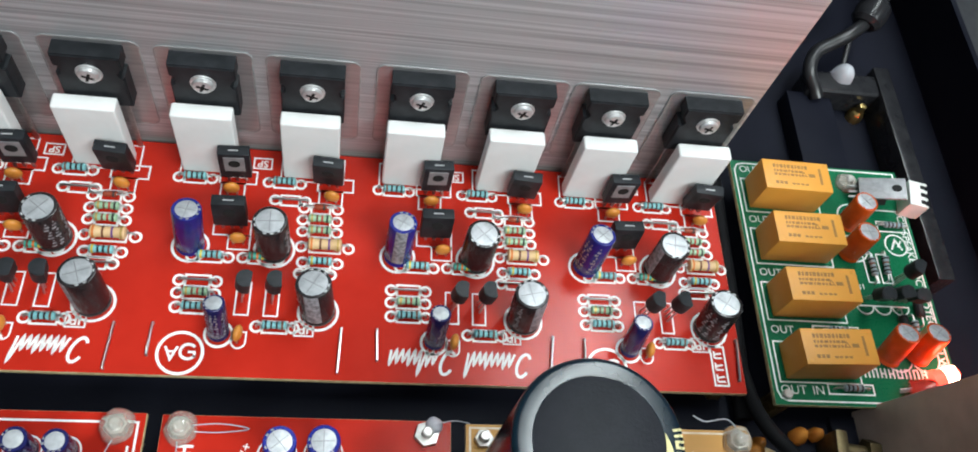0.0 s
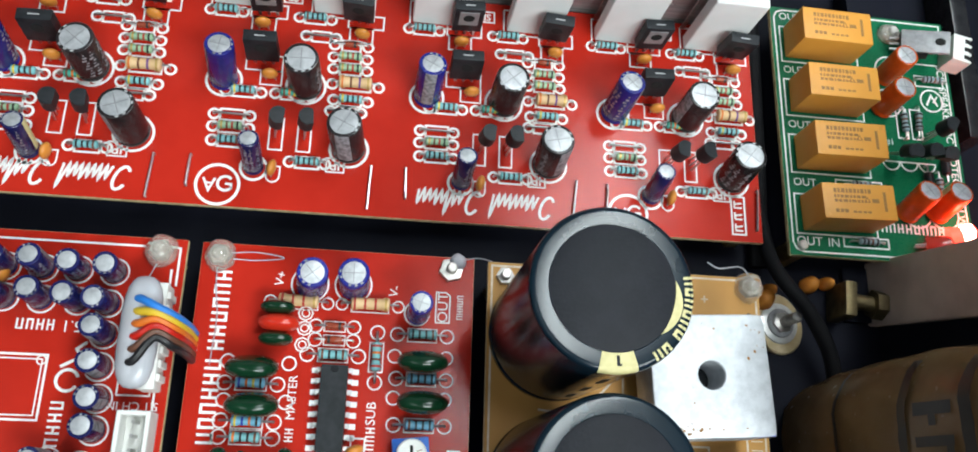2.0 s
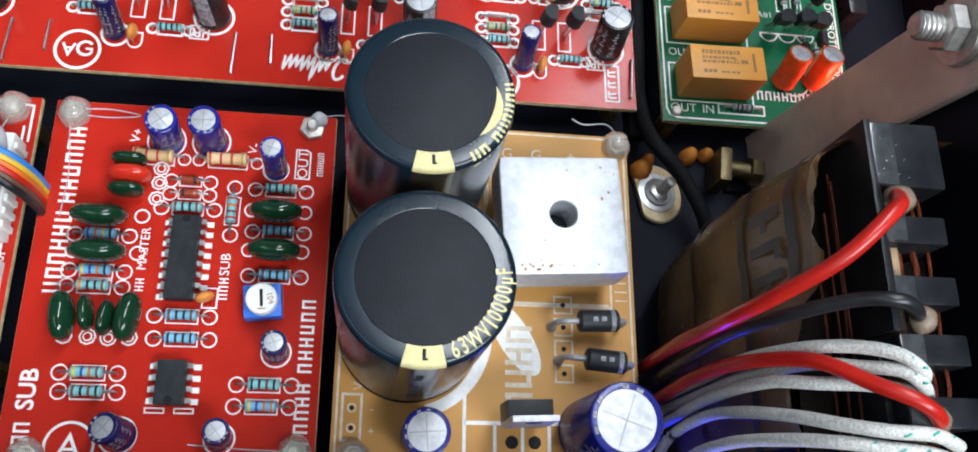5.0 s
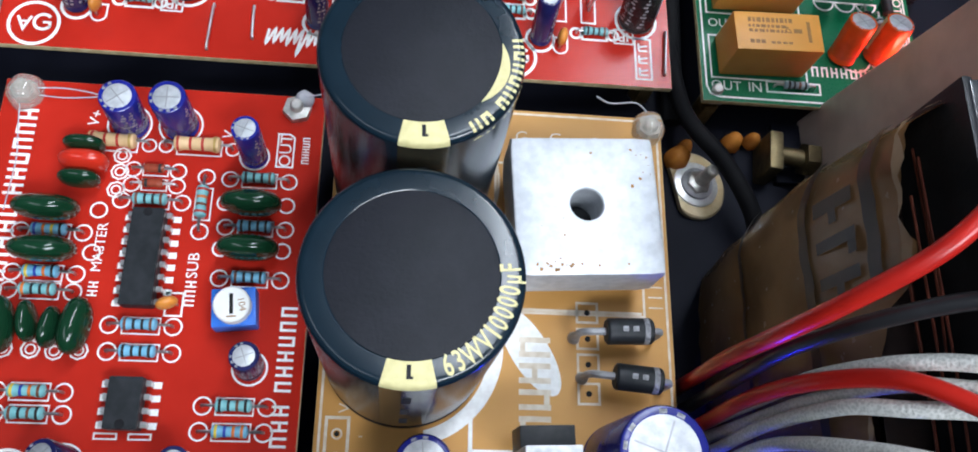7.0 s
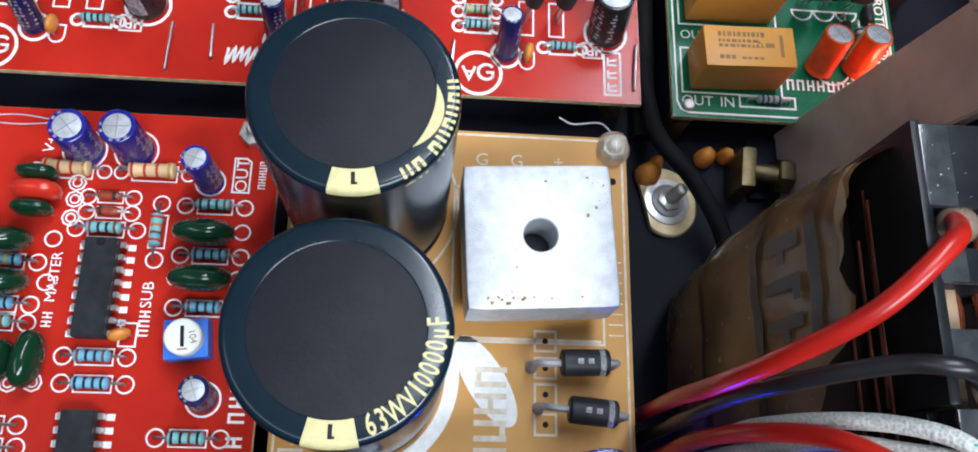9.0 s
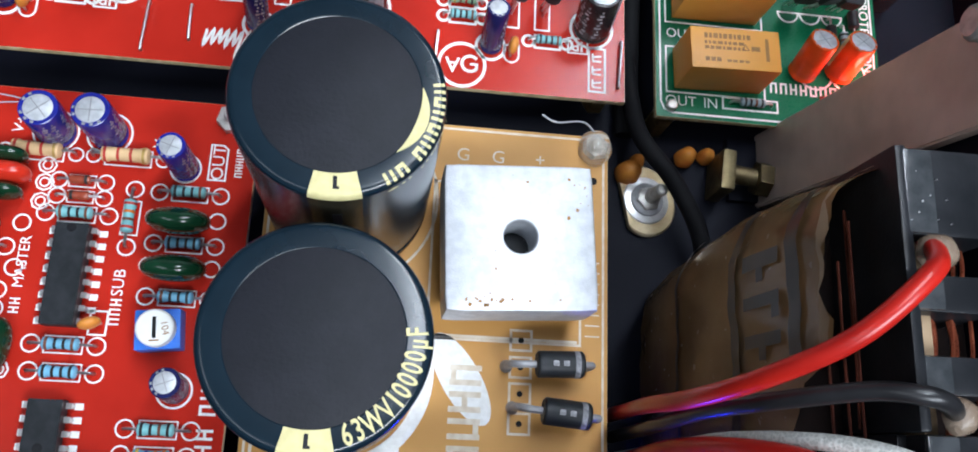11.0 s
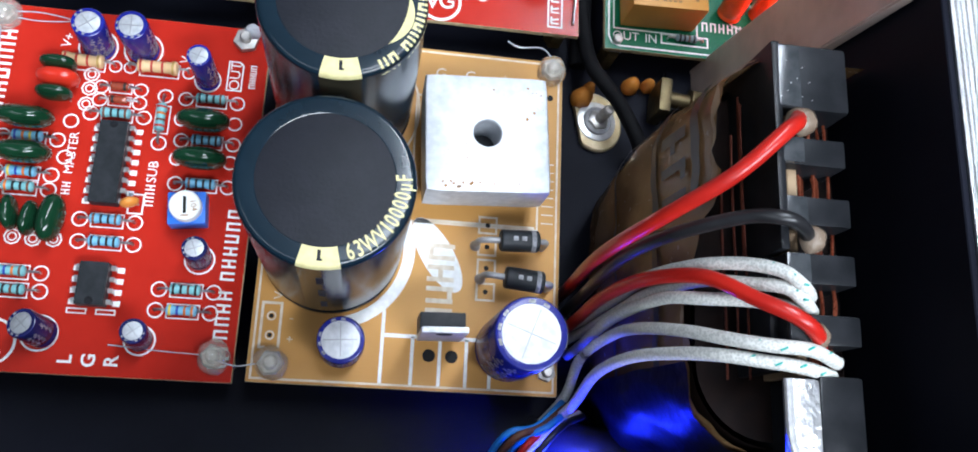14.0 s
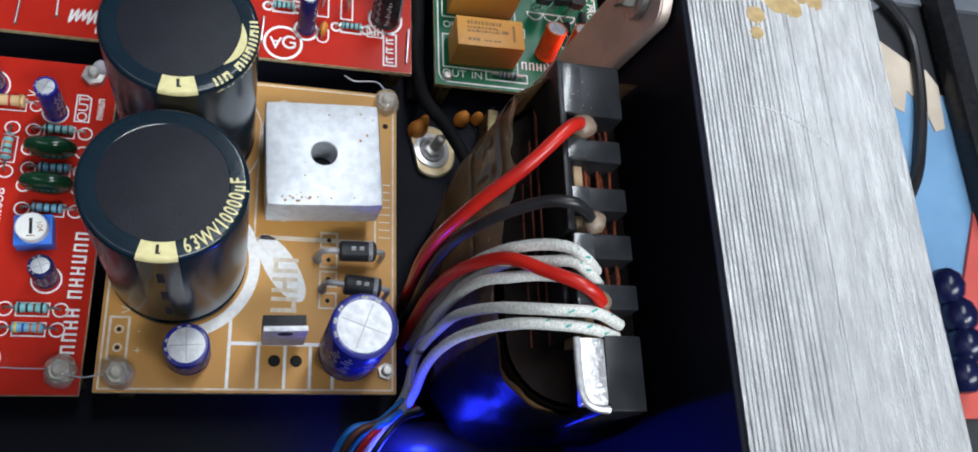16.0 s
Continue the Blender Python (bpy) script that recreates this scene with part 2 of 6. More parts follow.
M_BOBBIN = mat("black_bobbin_nylon", (0.010, 0.011, 0.013), (0.019, 0.020, 0.023), rough=0.28, spots=170, grain=1500, bump=0.5, spec=0.2)
M_PAPER = mat("brown_varnished_paper", (0.36, 0.225, 0.11), (0.24, 0.145, 0.068), rough=0.22, spec=0.8, spots=55, grain=500, bump=0.3, depth=0.0002)
M_PAPERDARK = mat("dark_printed_band", (0.022, 0.016, 0.012), (0.04, 0.03, 0.02), rough=0.35, spots=120)
M_WINDING = mat("dark_varnished_winding", (0.005, 0.003, 0.003), (0.010, 0.005, 0.004), rough=0.6, spots=200, spec=0.12)
M_TAPE = mat("dull_black_tape", (0.004, 0.004, 0.005), (0.007, 0.007, 0.008), rough=0.6, spots=200, spec=0.15)
M_TABLE = mat("dark_table_top", (0.020, 0.021, 0.024), (0.035, 0.037, 0.042), rough=0.6, spots=12, grain=300)
M_MATBLUE = mat("light_blue_mat", (0.17, 0.33, 0.52), (0.13, 0.26, 0.43), rough=0.6, spots=30)
M_MATRED = mat("coral_red_mat", (0.58, 0.10, 0.08), (0.50, 0.08, 0.065), rough=0.6, spots=30)
M_GREYCLOTH = mat("grey_felt", (0.16, 0.17, 0.17), (0.10, 0.11, 0.11), rough=0.9, spots=60, grain=700, bump=0.5)
M_PAPERSHEET = mat("cream_paper", (0.58, 0.50, 0.40), (0.46, 0.39, 0.31), rough=0.8, spots=40)
M_NAVYROPE = mat("glossy_navy_cord", (0.006, 0.008, 0.045), rough=0.2, spots=200, bump=0.2)
M_DARKCLOTH = mat("dark_grey_cloth", (0.10, 0.115, 0.135), (0.15, 0.165, 0.19), rough=0.9, spots=60, grain=900, bump=0.5)
M_STAIN = mat("dried_yellow_glue", (0.46, 0.33, 0.15), (0.34, 0.24, 0.11), rough=0.3, spots=500, bump=0.4)
M_LEDCLEAR = mat("clear_red_led_epoxy", (0.75, 0.10, 0.07), rough=0.08, trans=0.6, bump=0)
M_LEDON = emitter("lit_red_led", (1.0, 0.05, 0.03), 5.0)
M_LEDCORE = emitter("led_hot_core", (1.0, 0.42, 0.30), 30.0)
M_LEDBLUE = emitter("lit_blue_led", (0.05, 0.08, 1.0), 12.0)


# ---- mesh helpers, all in millimetres ----
def finish(bm, smooth=True):
    for v in bm.verts:
        v.co *= MM
    bmesh.ops.recalc_face_normals(bm, faces=bm.faces)
    me = bpy.data.meshes.new("mesh")
    bm.to_mesh(me)
    bm.free()
    if smooth:
        me.polygons.foreach_set("use_smooth", [True] * len(me.polygons))
        me.set_sharp_from_angle(angle=radians(32))
    return me


def thing(name, label, category, group="", kind=""):
    return tagged(new(name), label, category, group, kind)


def part(name, bm, material, parent, label="", smooth=True):
    me = finish(bm, smooth)
    me.materials.append(material)
    ob = new(name, me)
    ob.parent = parent
    return tagged(ob, label)


def solid(name, bm, material, label, category="", group="", kind="", smooth=True):
    me = finish(bm, smooth)
    me.materials.append(material)
    return tagged(new(name, me), label, category, group, kind)


def at(ob, x, y, z=0, rz=0, rx=0, ry=0):
    ob.matrix_basis = pose(x * MM, y * MM, z * MM, rx, ry, rz)
    return ob


def spread(ob, places):
    """The thing at the first place (x, y, z, turn), copies of it at the others."""
    for p in places[1:]:
        copy_thing(ob, pose(p[0] * MM, p[1] * MM, p[2] * MM, p[4] if len(p) > 4 else 0, p[5] if len(p) > 5 else 0, p[3] if len(p) > 3 else 0))
    p = places[0]
    return at(ob, p[0], p[1], p[2], p[3] if len(p) > 3 else 0, p[4] if len(p) > 4 else 0, p[5] if len(p) > 5 else 0)


def leaning(x, y, z, turn, dx, dy, h):
    """A place whose thing, h tall, leans so that its top lies dx, dy from its foot."""
    c, s = math.cos(radians(-turn)), math.sin(radians(-turn))
    u, v = dx * c - dy * s, dx * s + dy * c
    return (x, y, z, turn, -math.degrees(math.atan2(v, h)), math.degrees(math.atan2(u, h)))


def box(bm, x0, x1, y0, y1, z0, z1, bevel=0.0, seg=2):
    r = bmesh.ops.create_cube(bm, size=1)
    for v in r["verts"]:
        v.co = Vector(((x0 + x1) / 2 + v.co.x * (x1 - x0), (y0 + y1) / 2 + v.co.y * (y1 - y0), (z0 + z1) / 2 + v.co.z * (z1 - z0)))
    if bevel:
        edges = list({e for v in r["verts"] for e in v.link_edges})
        bmesh.ops.bevel(bm, geom=edges, offset=bevel, segments=seg, affect="EDGES", profile=0.6)
    return bm


def boxed(*a, **k):
    return box(bmesh.new(), *a, **k)


def lathe(bm, profile, seg=28, axis="z", centre=(0, 0, 0), arc=(0, 360)):
    """Turns a profile of (radius, height) round an axis."""
    full = abs(arc[1] - arc[0]) >= 360
    n = seg if full else seg + 1
    rows = []
    for i in range(n):
        a = radians(arc[0] + (arc[1] - arc[0]) * i / seg)
        row = []
        for r, h in profile:
            p = (r * math.cos(a), r * math.sin(a), h)
            if axis == "x":
                p = (h, r * math.cos(a), r * math.sin(a))
            elif axis == "y":
                p = (r * math.cos(a), h, r * math.sin(a))
            row.append(bm.verts.new(Vector(p) + Vector(centre)))
        rows.append(row)
    for i in range(seg if full else seg):
        a, b = rows[i], rows[(i + 1) % n]
        for j in range(len(profile) - 1):
            bm.faces.new((a[j], b[j], b[j + 1], a[j + 1]))
    bmesh.ops.remove_doubles(bm, verts=bm.verts, dist=0.0005)
    return bm


def lathed(profile, **k):
    return lathe(bmesh.new(), profile, **k)


def curve_points(pts, steps=6):
    """A smooth line through the points."""
    p = [Vector(q) for q in pts]
    p = [p[0] * 2 - p[1]] + p + [p[-1] * 2 - p[-2]]
    out = []
    for i in range(1, len(p) - 2):
        a, b, c, d = p[i - 1:i + 3]
        for s in range(steps):
            t = s / steps
            out.append(0.5 * ((2 * b) + (c - a) * t + (2 * a - 5 * b + 4 * c - d) * t * t + (3 * b - a - 3 * c + d) * t ** 3))
    out.append(p[-2])
    return out


def tube(bm, pts, r, seg=8, steps=6, taper=None):
    line = curve_points(pts, steps) if len(pts) > 2 and steps > 1 else [Vector(q) for q in pts]
    up = Vector((0.13, 0.31, 0.94))
    rings = []
    for i, c in enumerate(line):
        d = (line[min(i + 1, len(line) - 1)] - line[max(i - 1, 0)]).normalized()
        s = d.cross(up)
        if s.length < 0.05:
            s = d.cross(Vector((1, 0, 0)))
        s.normalize()
        u = s.cross(d)
        rr = r * (taper(i / (len(line) - 1)) if taper else 1)
        rings.append([bm.verts.new(c + (s * math.cos(k * math.tau / seg) + u * math.sin(k * math.tau / seg)) * rr) for k in range(seg)])
    for a, b in zip(rings, rings[1:]):
        for k in range(seg):
            bm.faces.new((a[k], a[(k + 1) % seg], b[(k + 1) % seg], b[k]))
    bm.faces.new(rings[0][::-1])
    bm.faces.new(rings[-1])
    return bm


def tubed(pts, r, **k):
    return tube(bmesh.new(), pts, r, **k)


INK = 0.05  # thickness of print


def stroke(bm, pts, w, closed=False, z=0.0, h=INK):
    """A printed line of width w through flat points."""
    p = [Vector((q[0], q[1])) for q in pts]
    n = len(p)
    left, right = [], []
    for i in range(n):
        a = p[(i - 1) % n] if closed or i else p[i]
        b = p[(i + 1) % n] if closed or i < n - 1 else p[i]
        d1 = (p[i] - a).normalized() if (p[i] - a).length > 1e-6 else (b - p[i]).normalized()
        d2 = (b - p[i]).normalized() if (b - p[i]).length > 1e-6 else d1
        m = (d1 + d2)
        m = m.normalized() if m.length > 1e-6 else d1
        k = w / 2 / max(0.4, m.dot(d1))
        q = Vector((-m.y, m.x)) * k
        left.append(p[i] + q)
        right.append(p[i] - q)
    top = [(bm.verts.new((a.x, a.y, z + h)), bm.verts.new((b.x, b.y, z + h))) for a, b in zip(left, right)]
    low = [(bm.verts.new((a.x, a.y, z)), bm.verts.new((b.x, b.y, z))) for a, b in zip(left, right)]
    for i in range(n if closed else n - 1):
        j = (i + 1) % n
        bm.faces.new((top[i][0], top[i][1], top[j][1], top[j][0]))
        bm.faces.new((top[i][0], top[j][0], low[j][0], low[i][0]))
        bm.faces.new((top[i][1], low[i][1], low[j][1], top[j][1]))
    return bm


def circle(x, y, r, n=24, a0=0, a1=360):
    full = a1 - a0 >= 360
    return [(x + r * math.cos(radians(a0 + (a1 - a0) * i / (n if full else n - 1))), y + r * math.sin(radians(a0 + (a1 - a0) * i / (n if full else n - 1)))) for i in range(n)]


def ring(bm, x, y, r, w=0.35, n=20):
    return stroke(bm, circle(x, y, r, n), w, True)


def rect(bm, x0, y0, x1, y1, w=0.35):
    return stroke(bm, [(x0, y0), (x1, y0), (x1, y1), (x0, y1)], w, True)


def bar(bm, x0, y0, x1, y1, z=0.0, h=INK):
    box(bm, x0, x1, y0, y1, z - 0.01, z + h)
    return bm


LETTERS = {}


def lettering(bm, s, x, y, size, turn=0.0, z=0.0, h=INK, heavy=0.0, narrow=1.0):
    """Writing centred on (x, y), size: the height of its capitals in mm."""
    if (s, heavy) not in LETTERS:
        cu = bpy.data.curves.new("letters", "FONT")
        cu.body, cu.align_x, cu.align_y, cu.size, cu.extrude, cu.offset, cu.resolution_u = s, "CENTER", "CENTER", 1.0, 0.0, heavy, 3
        ob = new("letters", cu)
        bpy.context.view_layer.update()
        me = bpy.data.meshes.new_from_object(ob.evaluated_get(bpy.context.evaluated_depsgraph_get()))
        LETTERS[(s, heavy)] = ([tuple(v.co) for v in me.vertices], [tuple(f.vertices) for f in me.polygons])
        bpy.data.objects.remove(ob)
        bpy.data.curves.remove(cu)
        bpy.data.meshes.remove(me)
    vs, fs = LETTERS[(s, heavy)]
    k = size / 0.70
    ca, sa = math.cos(radians(turn)), math.sin(radians(turn))
    made = [bm.verts.new((x + k * (a * narrow * ca - b * sa), y + k * (a * narrow * sa + b * ca), z + h)) for a, b, c in vs]
    for f in fs:
        try:
            bm.faces.new([made[i] for i in f])
        except ValueError:
            pass
    return bm


def letter_bars(bm, x, y, count, size, turn=0.0, pitch=0.72, seed=1):
    """A name as a row of plain upright bars, joined in pairs by a cross bar."""
    ca, sa = math.cos(radians(turn)), math.sin(radians(turn))
    wide, thick = 0.22 * size, 0.16 * size
    for i in range(count):
        u = (i - (count - 1) / 2) * size * pitch
        level = (0.40, -0.02, -0.40, 0.40, -0.02)[(i * 3 + seed) % 5]
        gap = 0.5 * thick
        for p, q, w in (((-wide, -0.48), (-wide, 0.48), thick), ((wide, -0.48), (wide, 0.48), thick), ((gap - wide, level), (wide - gap, level), thick)):
            a, b = (u + p[0], p[1] * size), (u + q[0], q[1] * size)
            stroke(bm, [(x + a[0] * ca - a[1] * sa, y + a[0] * sa + a[1] * ca), (x + b[0] * ca - b[1] * sa, y + b[0] * sa + b[1] * ca)], w)
    return bm


def flowing_mark(bm, x0, x1, y, size, tall=(), w=0.8, lean=0.35):
    """A flowing name as one slanted wavy line, some of its waves taller, with an open curl at its start."""
    n = max(2, round(abs(x1 - x0) / (size * 0.52)))
    sign = 1 if x1 > x0 else -1
    start = x0 + sign * size * 1.05
    pts = []
    for k in range(n * 10 + 1):
        turn = k / 10 * math.tau
        wave = 0.5 - 0.5 * math.cos(turn)
        h = size * (1.7 if min(k // 10, n - 1) in tall else (0.86, 1.0, 0.78)[(k // 10) % 3]) * wave
        pts.append((start + (x1 - start) * k / (n * 10) - lean * h, y - h))
    stroke(bm, pts, w)
    curl = circle(0, 0, size * 0.72, 20, 35, 325)
    stroke(bm, [(x0 + sign * size * 0.25 - lean * (v * 1.15 + size * 0.8) + u * 0.62, y - size * 0.8 - v * 1.15) for u, v in curl], w * 1.25)
    return bm


def dogbone(bm, x, y, gap, body=(6.6, 2.9), r=1.35, turn=0, w=0.34):
    """The printed outline of an axial part: two rings and a frame."""
    t = bmesh.new()
    ring(t, -gap / 2, 0, r, w, 16)
    ring(t, gap / 2, 0, r, w, 16)
    bx = min(body[0] / 2, gap / 2 - r)
    rect(t, -bx, -body[1] / 2, bx, body[1] / 2, w * 0.85)
    me = bpy.data.meshes.new("t")
    t.transform(pose(x, y, 0, 0, 0, turn))
    t.to_mesh(me)
    t.free()
    bm.from_mesh(me)
    bpy.data.meshes.remove(me)
    return bm


# ---- electronic components ----
def resistor(body, bands, length=6.4, r=1.15, gap=9.0, label="", lift=0.35):
    e = thing("resistor", label, "resistor", "axial resistors")
    h = length / 2
    zc = r + lift
    prof = [(0, -h), (r * 0.55, -h), (r * 0.95, -h + 0.3), (r, -h + 0.7), (r, -h + 1.3), (r * 0.84, -h + 1.9), (r * 0.82, 0), (r * 0.84, h - 1.9), (r, h - 1.3), (r, h - 0.7), (r * 0.95, h - 0.3), (r * 0.55, h), (0, h)]
    part("body", lathed(prof, seg=14, axis="x", centre=(0, 0, zc)), body, e)
    n = len(bands)
    for i, b in enumerate(bands):
        u = -h + 1.0 + (length - 2.0) * i / (n - 1)
        rr = (r if i in (0, n - 1) else r * 0.845) + 0.04
        part("band", lathed([(rr - 0.1, u - 0.27), (rr, u - 0.26), (rr, u + 0.26), (rr - 0.1, u + 0.27)], seg=14, axis="x", centre=(0, 0, zc)), BAND[b], e)
    for s in (-1, 1):
        part("lead", tubed([(s * (h - 0.1), 0, zc), (s * (gap / 2 - 0.5), 0, zc), (s * gap / 2, 0, zc - 0.5), (s * gap / 2, 0, -0.2)], 0.29, seg=6, steps=3), M_LEAD, e)
    return e


def diode(glass, length=3.6, r=0.85, gap=8.0, label="small glass signal diode with a black cathode band"):
    e = thing("diode", label, "diode", "axial diodes")
    h, zc = length / 2, r + 0.3
    part("body", lathed([(0, -h), (r * 0.8, -h), (r, -h + 0.3), (r, h - 0.3), (r * 0.8, h), (0, h)], seg=14, axis="x", centre=(0, 0, zc)), glass, e)
    part("band", lathed([(r, h - 1.1), (r + 0.04, h - 1.08), (r + 0.04, h - 0.5), (r, h - 0.48)], seg=14, axis="x", centre=(0, 0, zc)), BAND["k"], e)
    for s in (-1, 1):
        part("lead", tubed([(s * h, 0, zc), (s * (gap / 2 - 0.5), 0, zc), (s * gap / 2, 0, zc - 0.5), (s * gap / 2, 0, -0.2)], 0.28, seg=6, steps=3), M_LEAD, e)
    return e


def jumper(gap, label="bare tinned wire link soldered across the board"):
    e = solid("wire_link", tubed([(0, -gap / 2, -0.2), (0, -gap / 2, 0.5), (0, -gap / 2 + 0.7, 0.95), (0, gap / 2 - 0.7, 0.95), (0, gap / 2, 0.5), (0, gap / 2, -0.2)], 0.33, seg=6, steps=3), M_LEAD, label, "wire link", "wire links")
    return e


def electrolytic(r, h, sleeve, label, stripe=M_FAINT, lip=0.74, cross=True, group="electrolytic capacitors", stripe_at=35, marks=True):
    e = thing("electrolytic_capacitor", label, "capacitor", group)
    prof = [(0, 0.15), (r * 0.9, 0.15), (r, 0.5), (r, 1.2), (r * 0.955, 1.5), (r * 0.955, 1.8), (r, 2.1), (r, h - 0.5), (r * 0.97, h - 0.12), (r * 0.92, h), (r * lip, h), (r * lip, h - 0.12)]
    part("sleeve", lathed(prof, seg=28), sleeve, e)
    part("vent_top", lathed([(r * lip + 0.05, h - 0.1), (r * lip * 0.9, h - 0.02), (0, h - 0.06)], seg=28), M_ALTOP, e, "silver aluminium vent top")
    if cross:
        # score grooves are raised bars, their shade put into a darker grey
        for a in (12, 102):
            t = bmesh.new()
            box(t, -r * lip * 0.88, r * lip * 0.88, -0.05 - r * 0.015, 0.05 + r * 0.015, h - 0.08, h + 0.02)
            t.transform(Matrix.Rotation(radians(a), 4, "Z"))
            part("vent_score", t, M_SCORESHADE, e)
    part("stripe", lathed([(r + 0.02, 2.3), (r + 0.03, 2.4), (r + 0.03, h - 0.6), (r * 0.975, h - 0.1)], seg=8, arc=(stripe_at - 24, stripe_at + 24)), stripe, e)
    if marks:
        t = bmesh.new()
        for k in range(9):
            z0 = 2.8 + (h - 4.0) * k / 9
            for a in (-150, -126, -84):
                lathe(t, [(r + 0.03, z0), (r + 0.03, z0 + (h - 4.0) / 16)], seg=3, arc=(stripe_at + a + 5 * ((k * 7) % 3), stripe_at + a + 15 + 4 * ((k * 5) % 2)))
        part("print", t, M_FAINT, e)
    t = bmesh.new()
    rm, wd = r * (lip + 0.93) / 2, r * (0.93 - lip) * 0.72
    for k in range(7):
        if k in (2, 6):
            continue
        t2 = bmesh.new()
        box(t2, rm - wd / 2, rm + wd / 2, -0.09 * r, 0.09 * r, h - 0.02, h + 0.015)
        t2.transform(Matrix.Rotation(radians(stripe_at + 60 + 27 * k), 4, "Z"))
        me = bpy.data.meshes.new("t")
        t2.to_mesh(me)
        t2.free()
        t.from_mesh(me)
        bpy.data.meshes.remove(me)
    part("rim_print", t, M_STRIPE if sleeve is M_GREYSLEEVE else M_FAINT, e, "pale grey print as small bars")
    part("foot", lathed([(r * 0.88, -0.05), (r * 0.88, 0.2), (0, 0.2)], seg=20), M_BLACKGLOSS, e)
    return e


def ceramic_disc(label="small orange dipped ceramic disc capacitor"):
    e = thing("ceramic_capacitor", label, "capacitor", "ceramic capacitors")
    b = bmesh.new()
    bmesh.ops.create_uvsphere(b, u_segments=18, v_segments=10, radius=1)
    for v in b.verts:
        v.co = Vector((v.co.x * 2.15, v.co.y * 1.15, v.co.z * 2.1 + 3.3 - 0.5 * max(0, -v.co.z) * abs(v.co.x)))
    part("body", b, M_DISC, e)
    for s in (-1, 1):
        part("lead", tubed([(s * 0.9, 0, 1.8), (s * 1.2, 0, 0.9), (s * 1.25, 0, -0.2)], 0.28, seg=6, steps=3), M_LEAD, e)
    return e


def film_cap(w, t, h, material, label):
    e = thing("film_capacitor", label, "capacitor", "film capacitors")
    b = bmesh.new()
    bmesh.ops.create_uvsphere(b, u_segments=24, v_segments=14, radius=1)
    for v in b.verts:
        c = v.co
        f = lambda q, n: math.copysign(abs(q) ** n, q)
        v.co = Vector((f(c.x, 0.82) * w / 2, f(c.y, 0.9) * t / 2 * (1 - 0.12 * c.z), f(c.z, 0.8) * h / 2 + h / 2 + 1.3))
    part("body", b, material, e)
    for s in (-1, 1):
        part("lead", tubed([(s * w * 0.27, 0, 1.9), (s * w * 0.29, 0, 0.8), (s * w * 0.29, 0, -0.2)], 0.3, seg=6, steps=3), M_LEAD, e)
    return e


def driver_transistor(face, label, w=8.0, t=3.0, h=11.0, lift=4.0):
    e = thing("driver_transistor", label, "transistor", "driver transistors")
    b = boxed(-w / 2, w / 2, -t / 2, t / 2, lift, lift + h, bevel=0.25)
    part("body", b, M_BLACK, e)
    yf = -t / 2
    if face:
        part("heat_tab", boxed(-w * 0.33, w * 0.33, yf - 0.12, yf + 0.1, lift + h * 0.30, lift + h * 0.88, bevel=0.08, seg=1), M_TAB, e, "dull grey metal mounting tab")
    part("mounting_hole", lathed([(0, yf - 0.16), (1.55, yf - 0.16), (1.55, yf + 0.1)], seg=18, axis="y", centre=(0, 0, lift + h * 0.62)), M_HOLESHADE, e)
    part("ridge", boxed(-w * 0.16, w * 0.16, -0.25, 0.05, lift + h - 0.02, lift + h + 0.12), M_STRIPE, e)
    for k in (-1, 0, 1):
        part("lead", boxed(k * 2.3 - 0.35, k * 2.3 + 0.35, -0.25, 0.25, -0.2, lift + 0.1), M_LEAD, e)
    return e


def small_transistor(label="small black three-legged transistor with a flat face"):
    e = thing("small_transistor", label, "transistor", "small signal transistors")
    b = bmesh.new()
    pts = circle(0, 0, 2.35, 18, -35, 215)
    lo = [b.verts.new((x, y, 7.0)) for x, y in pts]
    hi = [b.verts.new((x, y, 11.9)) for x, y in pts]
    for i in range(len(pts)):
        j = (i + 1) % len(pts)
        b.faces.new((lo[i], lo[j], hi[j], hi[i]))
    b.faces.new(hi)
    b.faces.new(lo[::-1])
    bmesh.ops.bevel(b, geom=[e2 for e2 in b.edges if abs(e2.verts[0].co.z - e2.verts[1].co.z) < 0.1], offset=0.18, segments=2, affect="EDGES")
    part("body", b, M_BLACK, e)
    for k in (-1, 0, 1):
        part("lead", tubed([(k * 1.1, 0.2, 7.1), (k * 1.2, 0.1, 4.0), (k * 1.5, 0, -0.2)], 0.27, seg=6, steps=3), M_LEAD, e)
    return e


